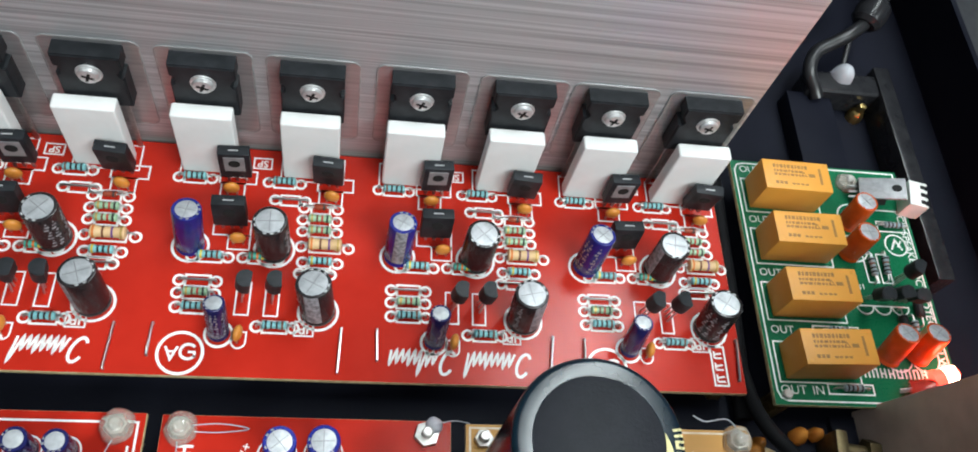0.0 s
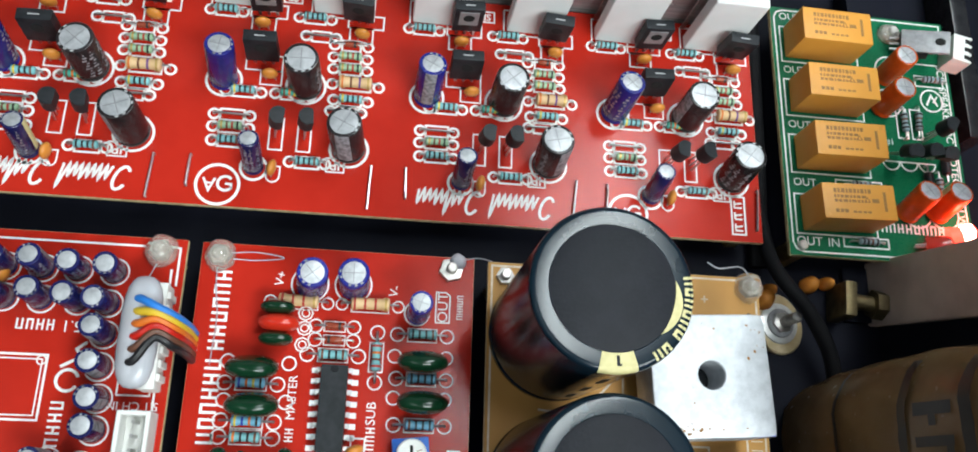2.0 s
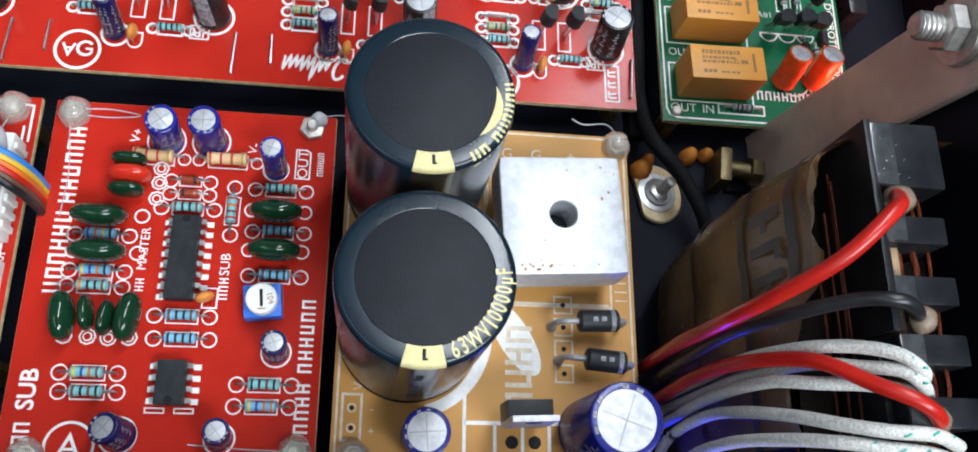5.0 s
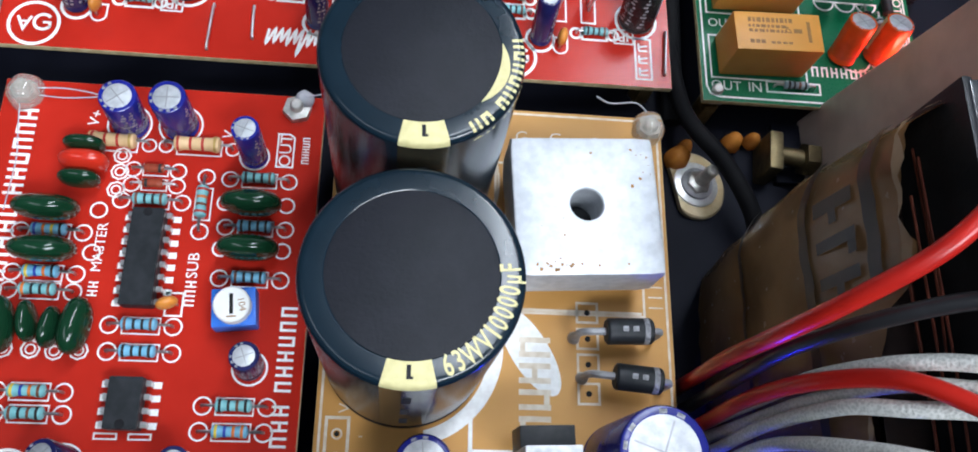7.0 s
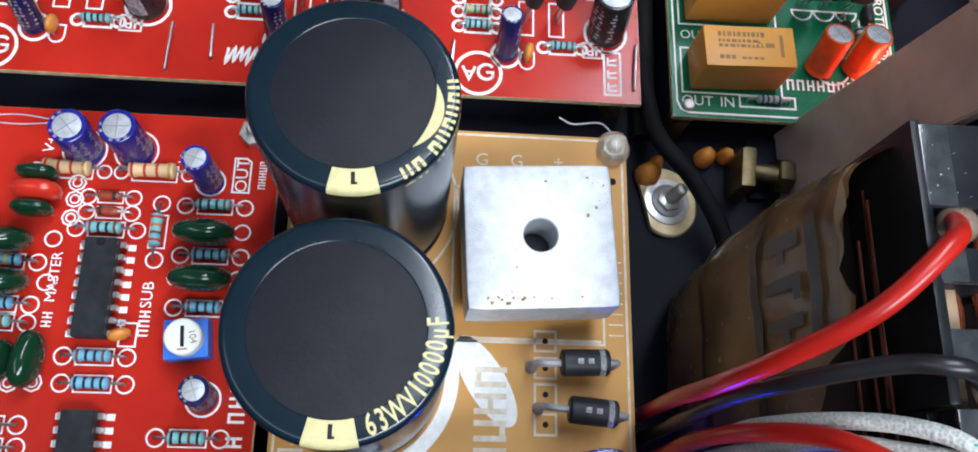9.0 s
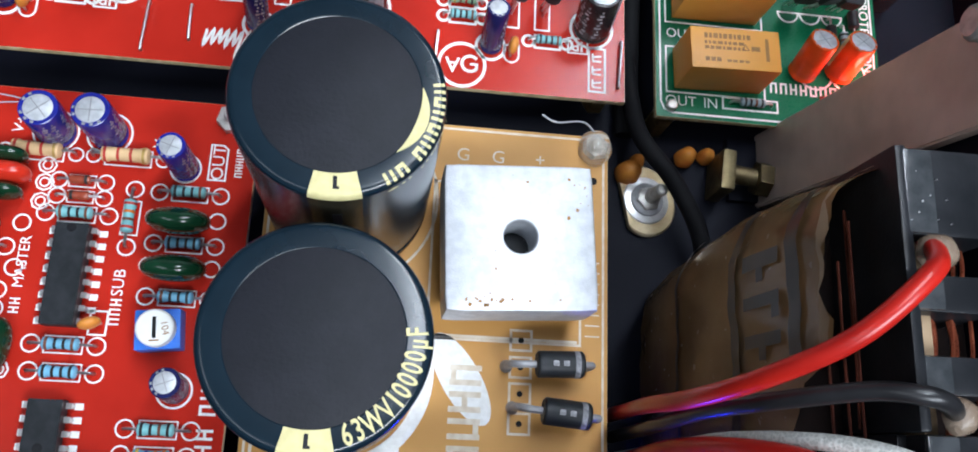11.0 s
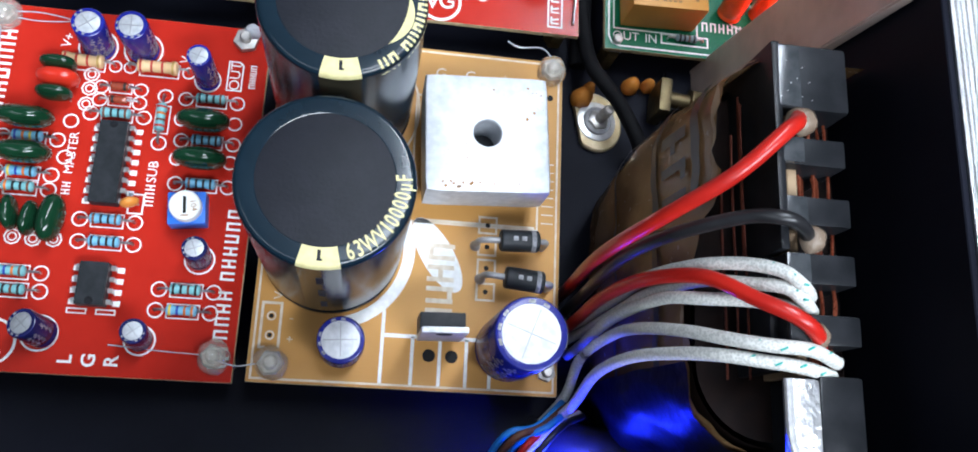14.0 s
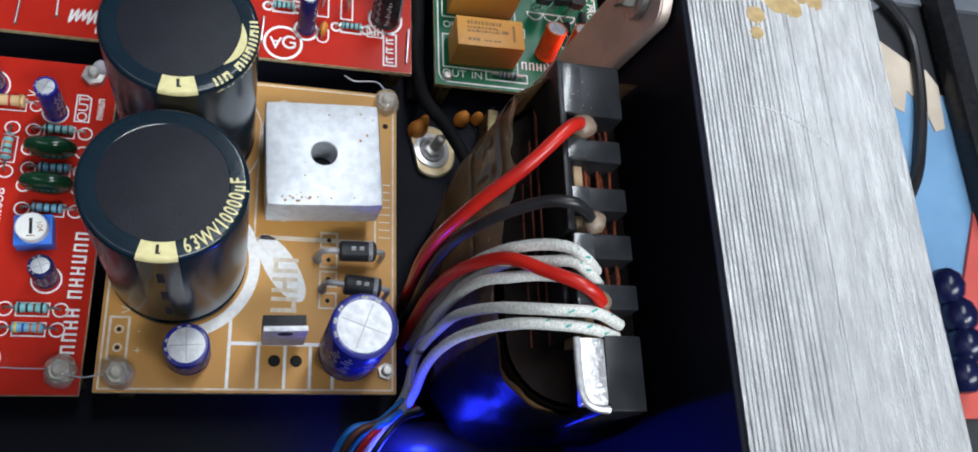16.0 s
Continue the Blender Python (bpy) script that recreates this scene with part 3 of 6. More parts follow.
def dip_chip(pins, label):
    n = pins // 2
    L = n * 2.54 - 0.5
    e = thing("integrated_circuit", label, "chip", "integrated circuits")
    b = bmesh.new()
    box(b, -3.3, 3.3, -L / 2, L / 2, 0.6, 4.0)
    for v in b.verts:
        k = 0.93 if v.co.z > 3 or v.co.z < 1 else 1
        v.co.x *= k
    bmesh.ops.bevel(b, geom=b.edges[:], offset=0.15, segments=2, affect="EDGES")
    part("body", b, M_BLACK, e)
    part("notch", lathed([(0, 4.03), (0.9, 4.03), (0.95, 3.9)], seg=16, centre=(0, L / 2 - 0.9, 0)), M_BLACKGLOSS, e)
    for i in range(n):
        y = (i - (n - 1) / 2) * 2.54
        for s in (-1, 1):
            p = bmesh.new()
            box(p, s * 3.2, s * 4.15, y - 0.55, y + 0.55, 2.1, 2.4)
            box(p, s * 4.1 - 0.15, s * 4.1 + 0.15, y - 0.5, y + 0.5, 1.2, 2.38)
            box(p, s * 4.1 - 0.12, s * 4.1 + 0.12, y - 0.28, y + 0.28, -0.2, 1.25)
            part("pin", p, M_LEAD, e)
    return e


def glue_blob(r, h, label, material=M_GLUE, seed=0):
    rnd = random.Random(seed)
    b = bmesh.new()
    bmesh.ops.create_uvsphere(b, u_segments=20, v_segments=12, radius=1)
    ph = rnd.random() * 6
    for v in b.verts:
        c = v.co
        a = math.atan2(c.y, c.x)
        k = 1 + 0.06 * math.sin(2 * a + ph) + 0.04 * math.sin(5 * a + ph * 2)
        v.co = Vector((c.x * r * k, c.y * r * k, c.z * h if c.z > 0 else c.z * 0.3))
    return solid("glue_blob", b, material, label, "glue", "glue blobs")


def standoff(height, label="hex nut on a threaded metal standoff holding the board", nut=3.15):
    e = thing("standoff", label, "standoff", "board standoffs")
    part("nut", lathed([(0, 1.6), (nut * 0.54, 1.6), (nut * 0.97, 1.45), (nut, 1.2), (nut, 0.05)], seg=6), M_STEEL, e)
    part("thread", lathed([(0, 3.4), (1.0, 3.4), (1.35, 3.1), (1.35, 0)], seg=16), M_STEEL, e)
    part("post", lathed([(2.9, -1.7), (2.9, -height), (0, -height)], seg=6), M_BRASS, e)
    return e


def board(name, x0, x1, y0, y1, z, mask, label):
    e = thing(name, label, "circuit board", "circuit boards")
    part("laminate", boxed(x0, x1, y0, y1, z - 1.55, z - 0.04, bevel=0.12, seg=1), M_EDGE, e, "pale fibre board edge")
    part("solder_mask", boxed(x0 + 0.1, x1 - 0.1, y0 + 0.1, y1 - 0.1, z - 0.1, z), mask, e)
    return e

def printed(bm, z, parent, label="", material=M_SILK, name="print", gap=0.25):
    """Print on a board: pieces that touch or nearly touch stay one part, the others become parts of their own."""
    bm.verts.ensure_lookup_table()
    bm.verts.index_update()
    seen, islands = set(), []
    for v in bm.verts:
        if v.index in seen:
            continue
        todo, got = [v], []
        seen.add(v.index)
        while todo:
            q = todo.pop()
            got.append(q)
            for e in q.link_edges:
                w = e.other_vert(q)
                if w.index not in seen:
                    seen.add(w.index)
                    todo.append(w)
        xs, ys = [q.co.x for q in got], [q.co.y for q in got]
        islands.append([min(xs) - gap, max(xs) + gap, min(ys) - gap, max(ys) + gap, {q.index for q in got}])
    merged = True
    while merged:
        merged = False
        out = []
        for i in islands:
            for o in out:
                if i[0] < o[1] and o[0] < i[1] and i[2] < o[3] and o[2] < i[3]:
                    o[0], o[1], o[2], o[3] = min(i[0], o[0]), max(i[1], o[1]), min(i[2], o[2]), max(i[3], o[3])
                    o[4] |= i[4]
                    merged = True
                    break
            else:
                out.append(i)
        islands = out
    for i in islands:
        t = bmesh.new()
        new_v = {k: t.verts.new(bm.verts[k].co + Vector((0, 0, z))) for k in sorted(i[4])}
        for f in bm.faces:
            if f.verts[0].index in i[4]:
                t.faces.new([new_v[q.index] for q in f.verts])
        part(name, t, material, parent, label, smooth=False)
    bm.free()


ZF = -17.0  # chassis floor
ZB = -4.8   # large red board
ZG = -3.6   # green board
ZP = 2.5    # tan board

# ---- the chassis and what lies round it ----
solid("floor", boxed(-170, 205, -130, 232, ZF - 1.2, ZF, bevel=0.3, seg=1), M_PAINT, "black powder-coated steel chassis floor", "chassis", kind="structure")
solid("wall_north", boxed(-170, 205, 232, 234, ZF - 1.2, 95), M_PAINT, "black painted steel rear panel of the chassis", "wall", kind="structure")
solid("wall_east", boxed(205, 207, 44, 234, ZF - 1.2, 9), M_PAINT, "black painted steel side panel of the chassis", "wall", kind="structure")
solid("wall_west", boxed(-172, -170, -130, 234, ZF - 1.2, 60), M_PAINT, "black painted steel side panel of the chassis", "wall", kind="structure")
# unseen panel added at the front to keep lamp light off floor and wires
solid("shade_wall_south", boxed(-170, 148, -84, -82, ZF - 1.2, 84, bevel=0.3, seg=1), M_PAINT, "unseen black panel added at the front to shade the chassis floor", "wall", kind="structure")
solid("ground", boxed(-620, 720, -560, 560, -66, -60), M_TABLE, "grey-blue table top under the amplifier", "table", kind="structure")

# mats on the table beside the amplifier
def flat_sheet(pts, z0, z1):
    """A flat sheet with the outline pts."""
    b = bmesh.new()
    lo, hi = [b.verts.new((x, y, z0)) for x, y in pts], [b.verts.new((x, y, z1)) for x, y in pts]
    b.faces.new(hi)
    b.faces.new(lo[::-1])
    for k in range(len(pts)):
        b.faces.new((lo[k], lo[k - 1], hi[k - 1], hi[k]))
    return b


solid("blue_mat", flat_sheet([(312, -34), (480, -34), (480, 104), (346, 104), (330, 112), (312, 108)], -60, -58.5), M_MATBLUE, "light blue mat lying on the table", "mat")
solid("red_mat", flat_sheet([(371, 46), (352, 4), (337, -30), (331, -44), (540, -44), (540, 46)], -58.5, -57), M_MATRED, "coral red mat lying on the blue mat", "mat")
solid("paper_sheet", flat_sheet([(330, 138), (341, 129), (356, 119), (364, 116), (369, 108), (367, 86), (361, 84), (358, 96), (350, 104), (346, 92), (338, 96), (328, 110)], -58.4, -57.8), M_PAPERSHEET, "crumpled cream paper scrap on the blue mat", "paper")
solid("black_cable", tubed([(325, 180, -55), (338, 158, -55), (350, 145, -55), (358, 130, -56), (355.5, 101, -56), (348.6, 75, -56), (341, 57, -56), (326, 40, -56), (300, 34, -57)], 2.6, seg=10), M_BLACKWIRE, "black cable curling over the table", "cable")
b = bmesh.new()
for k, (x, y) in enumerate(((339, 8), (342, -4), (342, -16), (337.5, -28))):
    lathe(b, [(0, -7.6), (3.4, -7), (6.2, -4.4), (7.4, 0), (6.2, 4.4), (3.4, 7), (0, 7.6)], seg=18, axis="y", centre=(x, y, -50.4))
solid("knobbed_rope", b, M_NAVYROPE, "knotted dark blue glossy cord on the mats", "cord")
solid("black_bar", boxed(370.5, 381, 30, 240, -58, -48, bevel=1.5), M_BLACKGLOSS, "black bar lying on the mats", "bar")
solid("dark_cloth", flat_sheet([(300, 118), (331, 139), (352, 152), (520, 158), (520, 260), (300, 260)], -60, -57.4), M_DARKCLOTH, "grey-blue cloth spread on the table", "cloth")

# ---- rear heat sink with its power transistors ----
sink = thing("heat_sink", "brushed bare aluminium heat sink behind the red amplifier board", "heat sink")
SY = 119.6
part("plate", boxed(-160, 107.2, SY, SY + 6, ZF + 0.02, 71.8, bevel=0.35), M_SINK, sink)
for k in range(18):
    part("fin", boxed(-156 + k * 15.2, -153.4 + k * 15.2, SY + 6, SY + 32, ZF + 0.02, 71.8, bevel=0.3, seg=1), M_SINK, sink)


def power_transistor():
    e = thing("power_transistor", "large black power transistor screwed to the aluminium heat sink", "transistor", "power transistors on the heat sink")
    b = bmesh.new()
    out = [(-7.8, 0), (7.8, 0), (7.8, 11.2), (7.0, 11.4), (6.6, 12.6), (7.0, 13.8), (7.8, 14.0), (7.8, 18.2), (-7.8, 18.2), (-7.8, 14.0), (-7.0, 13.8), (-6.6, 12.6), (-7.0, 11.4), (-7.8, 11.2)]
    fr = [b.verts.new((x, -4.5, z)) for x, z in out]
    bk = [b.verts.new((x, 0, z)) for x, z in out]
    n = len(out)
    for i in range(n):
        b.faces.new((fr[i], fr[(i + 1) % n], bk[(i + 1) % n], bk[i]))
    b.faces.new(fr)
    b.faces.new(bk)
    bmesh.ops.recalc_face_normals(b, faces=b.faces)
    bmesh.ops.bevel(b, geom=[q for q in b.edges if abs(q.verts[0].co.y + 4.5) < 0.01 and abs(q.verts[1].co.y + 4.5) < 0.01], offset=0.35, segments=2, affect="EDGES")
    part("body", b, M_BLACK, e)
    scr = part("screw", lathed([(0, -6.0), (1.7, -6.0), (2.3, -5.8), (2.5, -5.4), (2.5, -4.9), (3.0, -4.85), (3.1, -4.5)], seg=24, axis="y", centre=(0, 0, 12.4)), M_BRIGHT, e, "bright cross-head screw with a washer")
    for a in (20, 110):
        t = bmesh.new()
        box(t, -1.5, 1.5, -6.05, -5.7, -0.36, 0.36)
        t.transform(Matrix.Translation((0, 0, 12.4)) @ Matrix.Rotation(radians(a), 4, "Y"))
        part("cross_slot", t, M_HOLESHADE, scr)
    for k in (-1, 0, 1):
        part("lead", boxed(k * 5.4 - 0.6, k * 5.4 + 0.6, -2.6, -2.0, -20.7, 0.1), M_LEAD, e)
    pad = bmesh.new()
    pts = []
    for cx, cz, a0 in ((9.4, 17.4, 0), (-9.4, 17.4, 90), (-9.4, -11.0, 180), (9.4, -11.0, 270)):
        pts += [(cx + 2 * math.cos(radians(a0 + 18 * i)), cz + 2 * math.sin(radians(a0 + 18 * i))) for i in range(6)]
    fr = [pad.verts.new((x, 0.02, z)) for x, z in pts]
    bk = [pad.verts.new((x, 0.36, z)) for x, z in pts]
    for i in range(len(pts)):
        pad.faces.new((fr[i], fr[(i + 1) % len(pts)], bk[(i + 1) % len(pts)], bk[i]))
    pad.faces.new(fr)
    pad.faces.new(bk)
    pd = part("insulating_pad", pad, M_PAD, e, "clear grey insulating film under the transistor")
    rim = bmesh.new()
    stroke(rim, pts, 0.3, True)
    rim.transform(Matrix.Rotation(radians(90), 4, "X"))
    rim.transform(Matrix.Translation((0, 0.03, 0)))
    part("film_rim", rim, M_PADEDGE, pd)
    return e


PT_X = (-113.4, -87.2, -60.8, -34.8, -8.8, 18.2, 44.2, 68.4, 94.4)
spread(power_transistor(), [(x, SY - 0.38, 15.7 + 0.15 * (i % 3), 0) for i, x in enumerate(PT_X)])

# ---- large red amplifier board ----
amp = board("amplifier_board", -126, 109.4, 52.2, 118.6, ZB, M_RED, "long glossy red amplifier circuit board with white print")
CH = (-115.5, -61.8, -7.6, 45.9, 98.1)  # one channel each, by its input mark


def cement(label="upright white ceramic cement power resistor on the red board"):
    e = thing("cement_resistor", label, "resistor", "white cement resistors")
    part("body", boxed(-7.5, 7.5, -2.3, 2.0, 0, 25.2, bevel=0.7, seg=3), M_WHITE, e)
    part("filler", boxed(-6.3, 6.3, -1.6, 1.6, -0.02, 0.3), M_WHITE, e)
    return e


for c, x in enumerate(CH):
    s = bmesh.new()
    for (u, y, gap, bl) in ((-32.2, 107.9, 8.6, 5.6), (-8.6, 108.0, 8.6, 5.6), (1.7, 96.9, 9, 5.6), (1.9, 93.4, 9, 5.6), (3.6, 88.8, 12.4, 8), (2.6, 84.2, 9, 5.6), (-25.3, 84.4, 9, 6), (-12.6, 84.6, 9, 6), (-27.4, 77.4, 9, 6), (-27.4, 73.9, 9, 6), (-27.2, 70.0, 9, 6), (-7.2, 65.6, 9, 6), (1.7, 100.6, 9, 5), (-6.6, 102.6, 8, 5), (1.6, 80.9, 8, 5)):
        dogbone(s, x + u, y, gap, (bl, 3.1), 1.35, 0, 0.66)
    for u, y, r in ((-30.6, 87.2, 4.5), (-9.4, 87.4, 5.1), (3.2, 70.2, 4.95), (-20.5, 63.2, 3.3)):
        ring(s, x + u, y, r, 0.68, 28)
    for u in (-15.8, -8.6):
        rect(s, x + u - 1.7, 68.6, x + u + 1.7, 77.5, 0.4)
    rect(s, x - 25.5, 91, x - 16, 95.5, 0.4)
    rect(s, x - 21.4, 86.9, x - 15.9, 91, 0.4)
    for u, y in ((-22.6, 104.4), (3.6, 103.8)):
        rect(s, x + u - 2.6, y - 1.8, x + u + 3.6, y + 2.6, 0.45)
        rect(s, x + u - 3.2, y + 2.6, x + u + 6.4, y + 6.6, 0.45)
    for u in (-28.2, -1.6):
        rect(s, x + u - 8.2, 109, x + u + 8.8, 116.8, 0.4)
    stroke(s, circle(x - 15.6, 61.4, 1.7, 10, 180, 360) + [(x - 13.9, 64), (x - 17.3, 64)], 0.4, True)
    printed(s, ZB, amp, "white printed component outlines")
    s = bmesh.new()
    rect(s, x - 2.3, 63.6, x + 2.3, 67.4, 0.4)
    lettering(s, "IP", x, 65.5, 2.5, 180, heavy=0.02)
    rect(s, x - 17.4, 112.3, x - 12.6, 115.6, 0.4)
    lettering(s, "SP", x - 15, 113.95, 2.1, 180, heavy=0.02)
    printed(s, ZB, amp, "white printed letters in small boxes")

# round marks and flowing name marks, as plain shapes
for x in (-36.5 - 107, -36.5, 71.2):
    s = bmesh.new()
    ring(s, x, 58.0, 5.3, 0.75, 40)
    stroke(s, circle(x + 1.9, 58.4, 1.9, 14, 40, 330), 0.7)
    stroke(s, [(x + 1.9, 58.3), (x + 3.4, 58.3), (x + 3.4, 57)], 0.6)
    stroke(s, [(x - 3.6, 59.6), (x - 2.1, 56.4), (x - 0.7, 59.6)], 0.6)
    stroke(s, [(x - 2.9, 58.3), (x - 1.4, 58.3)], 0.5)
    printed(s, ZB, amp, "white printed round mark")
for x0, x1, sd in ((-95.0, -56.5, 3), (12.7, 52.0, 4)):
    s = bmesh.new()
    mid = x0 + (x1 - x0) * 0.49
    flowing_mark(s, x1 - 1.5, mid + 2.4, 60.8, 3.7, (7,), 0.62, 0.3)
    flowing_mark(s, mid - 1.2, x0 + 1.8, 60.8, 3.7, (2,), 0.62, 0.3)
    printed(s, ZB, amp, "white flowing printed name mark")
s = bmesh.new()
rect(s, 100.8, 54.3, 104.6, 65.2, 0.5)
for k in range(3):
    yy = 56.4 + k * 3.3
    stroke(s, [(101.6, yy - 1.0), (103.8, yy - 1.0)], 0.5)
    stroke(s, [(101.6, yy), (103.8, yy + 0.4)], 0.5)
    stroke(s, [(101.7, yy - 1.0), (101.7, yy + 1.0)], 0.5)
printed(s, ZB, amp, "white printed box with plain bars")

# parts on the red amplifier board
R_TEAL = "teal banded resistor on the red board"
spread(resistor(M_TEAL, "nkkk", 6.0, 1.1, 8.6, R_TEAL), [(x + u, y, ZB, 0) for x in CH for u, y in ((-32.2, 107.9), (-8.6, 108.0))])
spread(resistor(M_TEAL, "ykkn", 6.0, 1.1, 9.0, R_TEAL), [(x + u, y, ZB, 0) for x in CH for u, y in ((-25.3, 84.4), (2.6, 84.2))])
spread(resistor(M_TEAL, "kkkn", 6.0, 1.1, 9.0, R_TEAL), [(x + u, y, ZB, 0) for x in CH for u, y in ((-27.2, 70.0), (-7.2, 65.6))])
spread(resistor(mat("green_teal_lacquer", (0.05, 0.32, 0.25), (0.04, 0.26, 0.20), rough=0.35, vary=0.1), "noyk", 6.0, 1.1, 9.0, "green-teal banded resistor on the red board"), [(x - 12.6, 84.6, ZB, 0) for x in CH])
spread(resistor(M_GREENRES, "gnrk", 6.0, 1.1, 9.0, "pale green banded resistor on the red board"), [(x + u, y, ZB, 0) for x in CH for u, y in ((1.7, 96.9), (1.9, 93.4), (-27.4, 73.9))])
spread(resistor(M_BEIGE, "onvg", 8.8, 1.75, 12.4, "large beige banded resistor on the red board"), [(x + 3.6, 88.8, ZB, 0) for x in CH])
spread(diode(M_DIODEGLASS, 3.4, 0.8, 9.0, "small red-brown glass diode on the red board"), [(x + u, y, ZB, 0) for x in CH for u, y in ((1.7, 100.6),)])
spread(jumper(9.0), [(x + u, y, ZB, 90) for x in CH for u, y in ((-27.4, 77.4), (-6.6, 102.6), (1.6, 80.9))])
spread(jumper(11.3), [(x, y, ZB, r) for x, y, r in ((-53.0, 59.1, -3), (1.6, 60.0, -2), (56.2, 60.2, -6), (108.0, 61.4, -4))])
spread(jumper(8.2), [(x, y, ZB, r) for x, y, r in ((-43.9, 61.2, -2), (10.9, 61.9, 2), (65.2, 61.5, -3))])
spread(cement(), [(x + u, 112.2, ZB, 0) for x in CH for u in (-28.2, -1.6)])
spread(driver_transistor(True, "black driver transistor with a grey metal tab facing out"), [(x - 21.0, 107.9, ZB, 3) for x in CH])
spread(driver_transistor(False, "black driver transistor standing on bent legs"), [(x + 3.4, 108.2, ZB, -4, 7) for x in CH])
spread(driver_transistor(False, "black driver transistor beside the blue capacitor", 8.4, 3.2, 9.5, 3.0), [(x - 20.8, 93.4, ZB, 2, -5) for x in CH])
spread(ceramic_disc(), [(x + u, y, ZB, a) for x in CH for u, y, a in ((-22.0, 103.6, 5), (4.4, 103.0, -8), (-18.7, 88.6, 4), (-15.6, 62.4, 78))])
spread(electrolytic(3.65, 16.0, M_BLUESLEEVE, "upright blue electrolytic capacitor with a silver top"), [leaning(x - 30.6, 87.2, ZB, 20 + 70 * i, 0.9 - 0.5 * (i % 2), 2.2, 17) for i, x in enumerate(CH)])
spread(electrolytic(4.4, 14.8, M_GREYSLEEVE, "upright dark brown electrolytic capacitor with a scored silver top", lip=0.80), [leaning(x + u, y, ZB, 40 * i + a, dx - 0.3 * (i % 3), dy, 16) for i, x in enumerate(CH) for u, y, a, dx, dy in ((-9.4, 87.4, 0, 0.2, 0.6), (3.2, 70.2, 150, -0.6, 1.5))])
spread(electrolytic(2.6, 13.8, M_NAVYSLEEVE, "slim navy electrolytic capacitor with a yellow stripe", stripe=M_CREAM, cross=False, lip=0.76), [leaning(x - 20.5, 63.2, ZB, -60 + 30 * i, 0.3 * (i % 2), 2.8, 15) for i, x in enumerate(CH)])
spread(small_transistor(), [(x + u, 73.6, ZB, a, 8) for x in CH for u, a in ((-15.8, 85), (-8.6, 95))])
spread(standoff(-ZF + ZB, "threaded metal standoff under the red board"), [(x, y, ZB, 0) for x, y in ((-121.5, 56.5),)])
for x, y in ((-80, 80), (60, 80), (105, 57)):
    at(solid("support_post", lathed([(0, ZF), (3, ZF), (3, ZB - 1.5), (0, ZB - 1.5)], seg=6), M_BRASS, "brass post holding up the red board", "standoff", "posts under the red board"), x, y)

# ---- green speaker protection board ----
gb = board("protection_board", 116.4, 172.6, 49.2, 126.8, ZG, M_GREEN, "green speaker protection circuit board with white print")
s = bmesh.new()
stroke(s, [(171.4, 50.4), (120.4, 50.4), (118.4, 51.2), (117.6, 53.2), (117.6, 123.4), (118.6, 125.2), (120.6, 125.8), (171.4, 125.8)], 0.45, True)
RY = (114.6, 97.2, 79.6, 61.6)
for y in RY:
    rect(s, 119.0, y - 6.0, 143.0, y + 5.6, 0.4)
for y in (88.6, 70.8):
    rect(s, 132, y - 1.5, 146, y + 1.5, 0.4)
rect(s, 132.6, 52.6, 146.0, 55.4, 0.45)
rect(s, 161, 104.6, 170, 108, 0.4)
for x in (150.0, 155.6, 161.2):
    stroke(s, circle(x, 79.4, 2.6, 14, 180, 360), 0.45, True)
for x, y in ((153, 109), (151, 98), (156, 64), (164.4, 64)):
    ring(s, x, y, 4.4, 0.45, 26)
for x in (155, 159.5):
    rect(s, x - 1.6, 87, x + 1.6, 96.5, 0.4)
rect(s, 162, 112, 178 - 6.5, 119.5, 0.4)
printed(s, ZG, gb, "white printed outlines and border")
s = bmesh.new()
for y in (123.6, 105.9, 88.4, 70.7):
    lettering(s, "OUT", 122.6, y, 2.3)
lettering(s, "OUT", 122.4, 53.4, 2.5)
lettering(s, "IN", 129.6, 53.4, 2.5)
lettering(s, "8CH SPEAKER DC PROTECTION WITH DELAY", 169.6, 78.6, 2.3, -90, heavy=0.01)
lettering(s, "A#1", 149.4, 85.4, 1.9)
printed(s, ZG, gb, "white printed lettering")
s = bmesh.new()
ring(s, 165.6, 100.0, 3.5, 0.5, 30)
stroke(s, [(163.8, 98.4), (165.6, 101.8), (167.4, 98.4)], 0.6)
stroke(s, [(166.0, 99.4), (167.6, 101.6)], 0.5)
printed(s, ZG, gb, "white printed round mark")
s = bmesh.new()
letter_bars(s, 154.0, 59.0, 8, 2.9, 0, 0.86, 5)
printed(s, ZG, gb, "white printed name as plain bars")


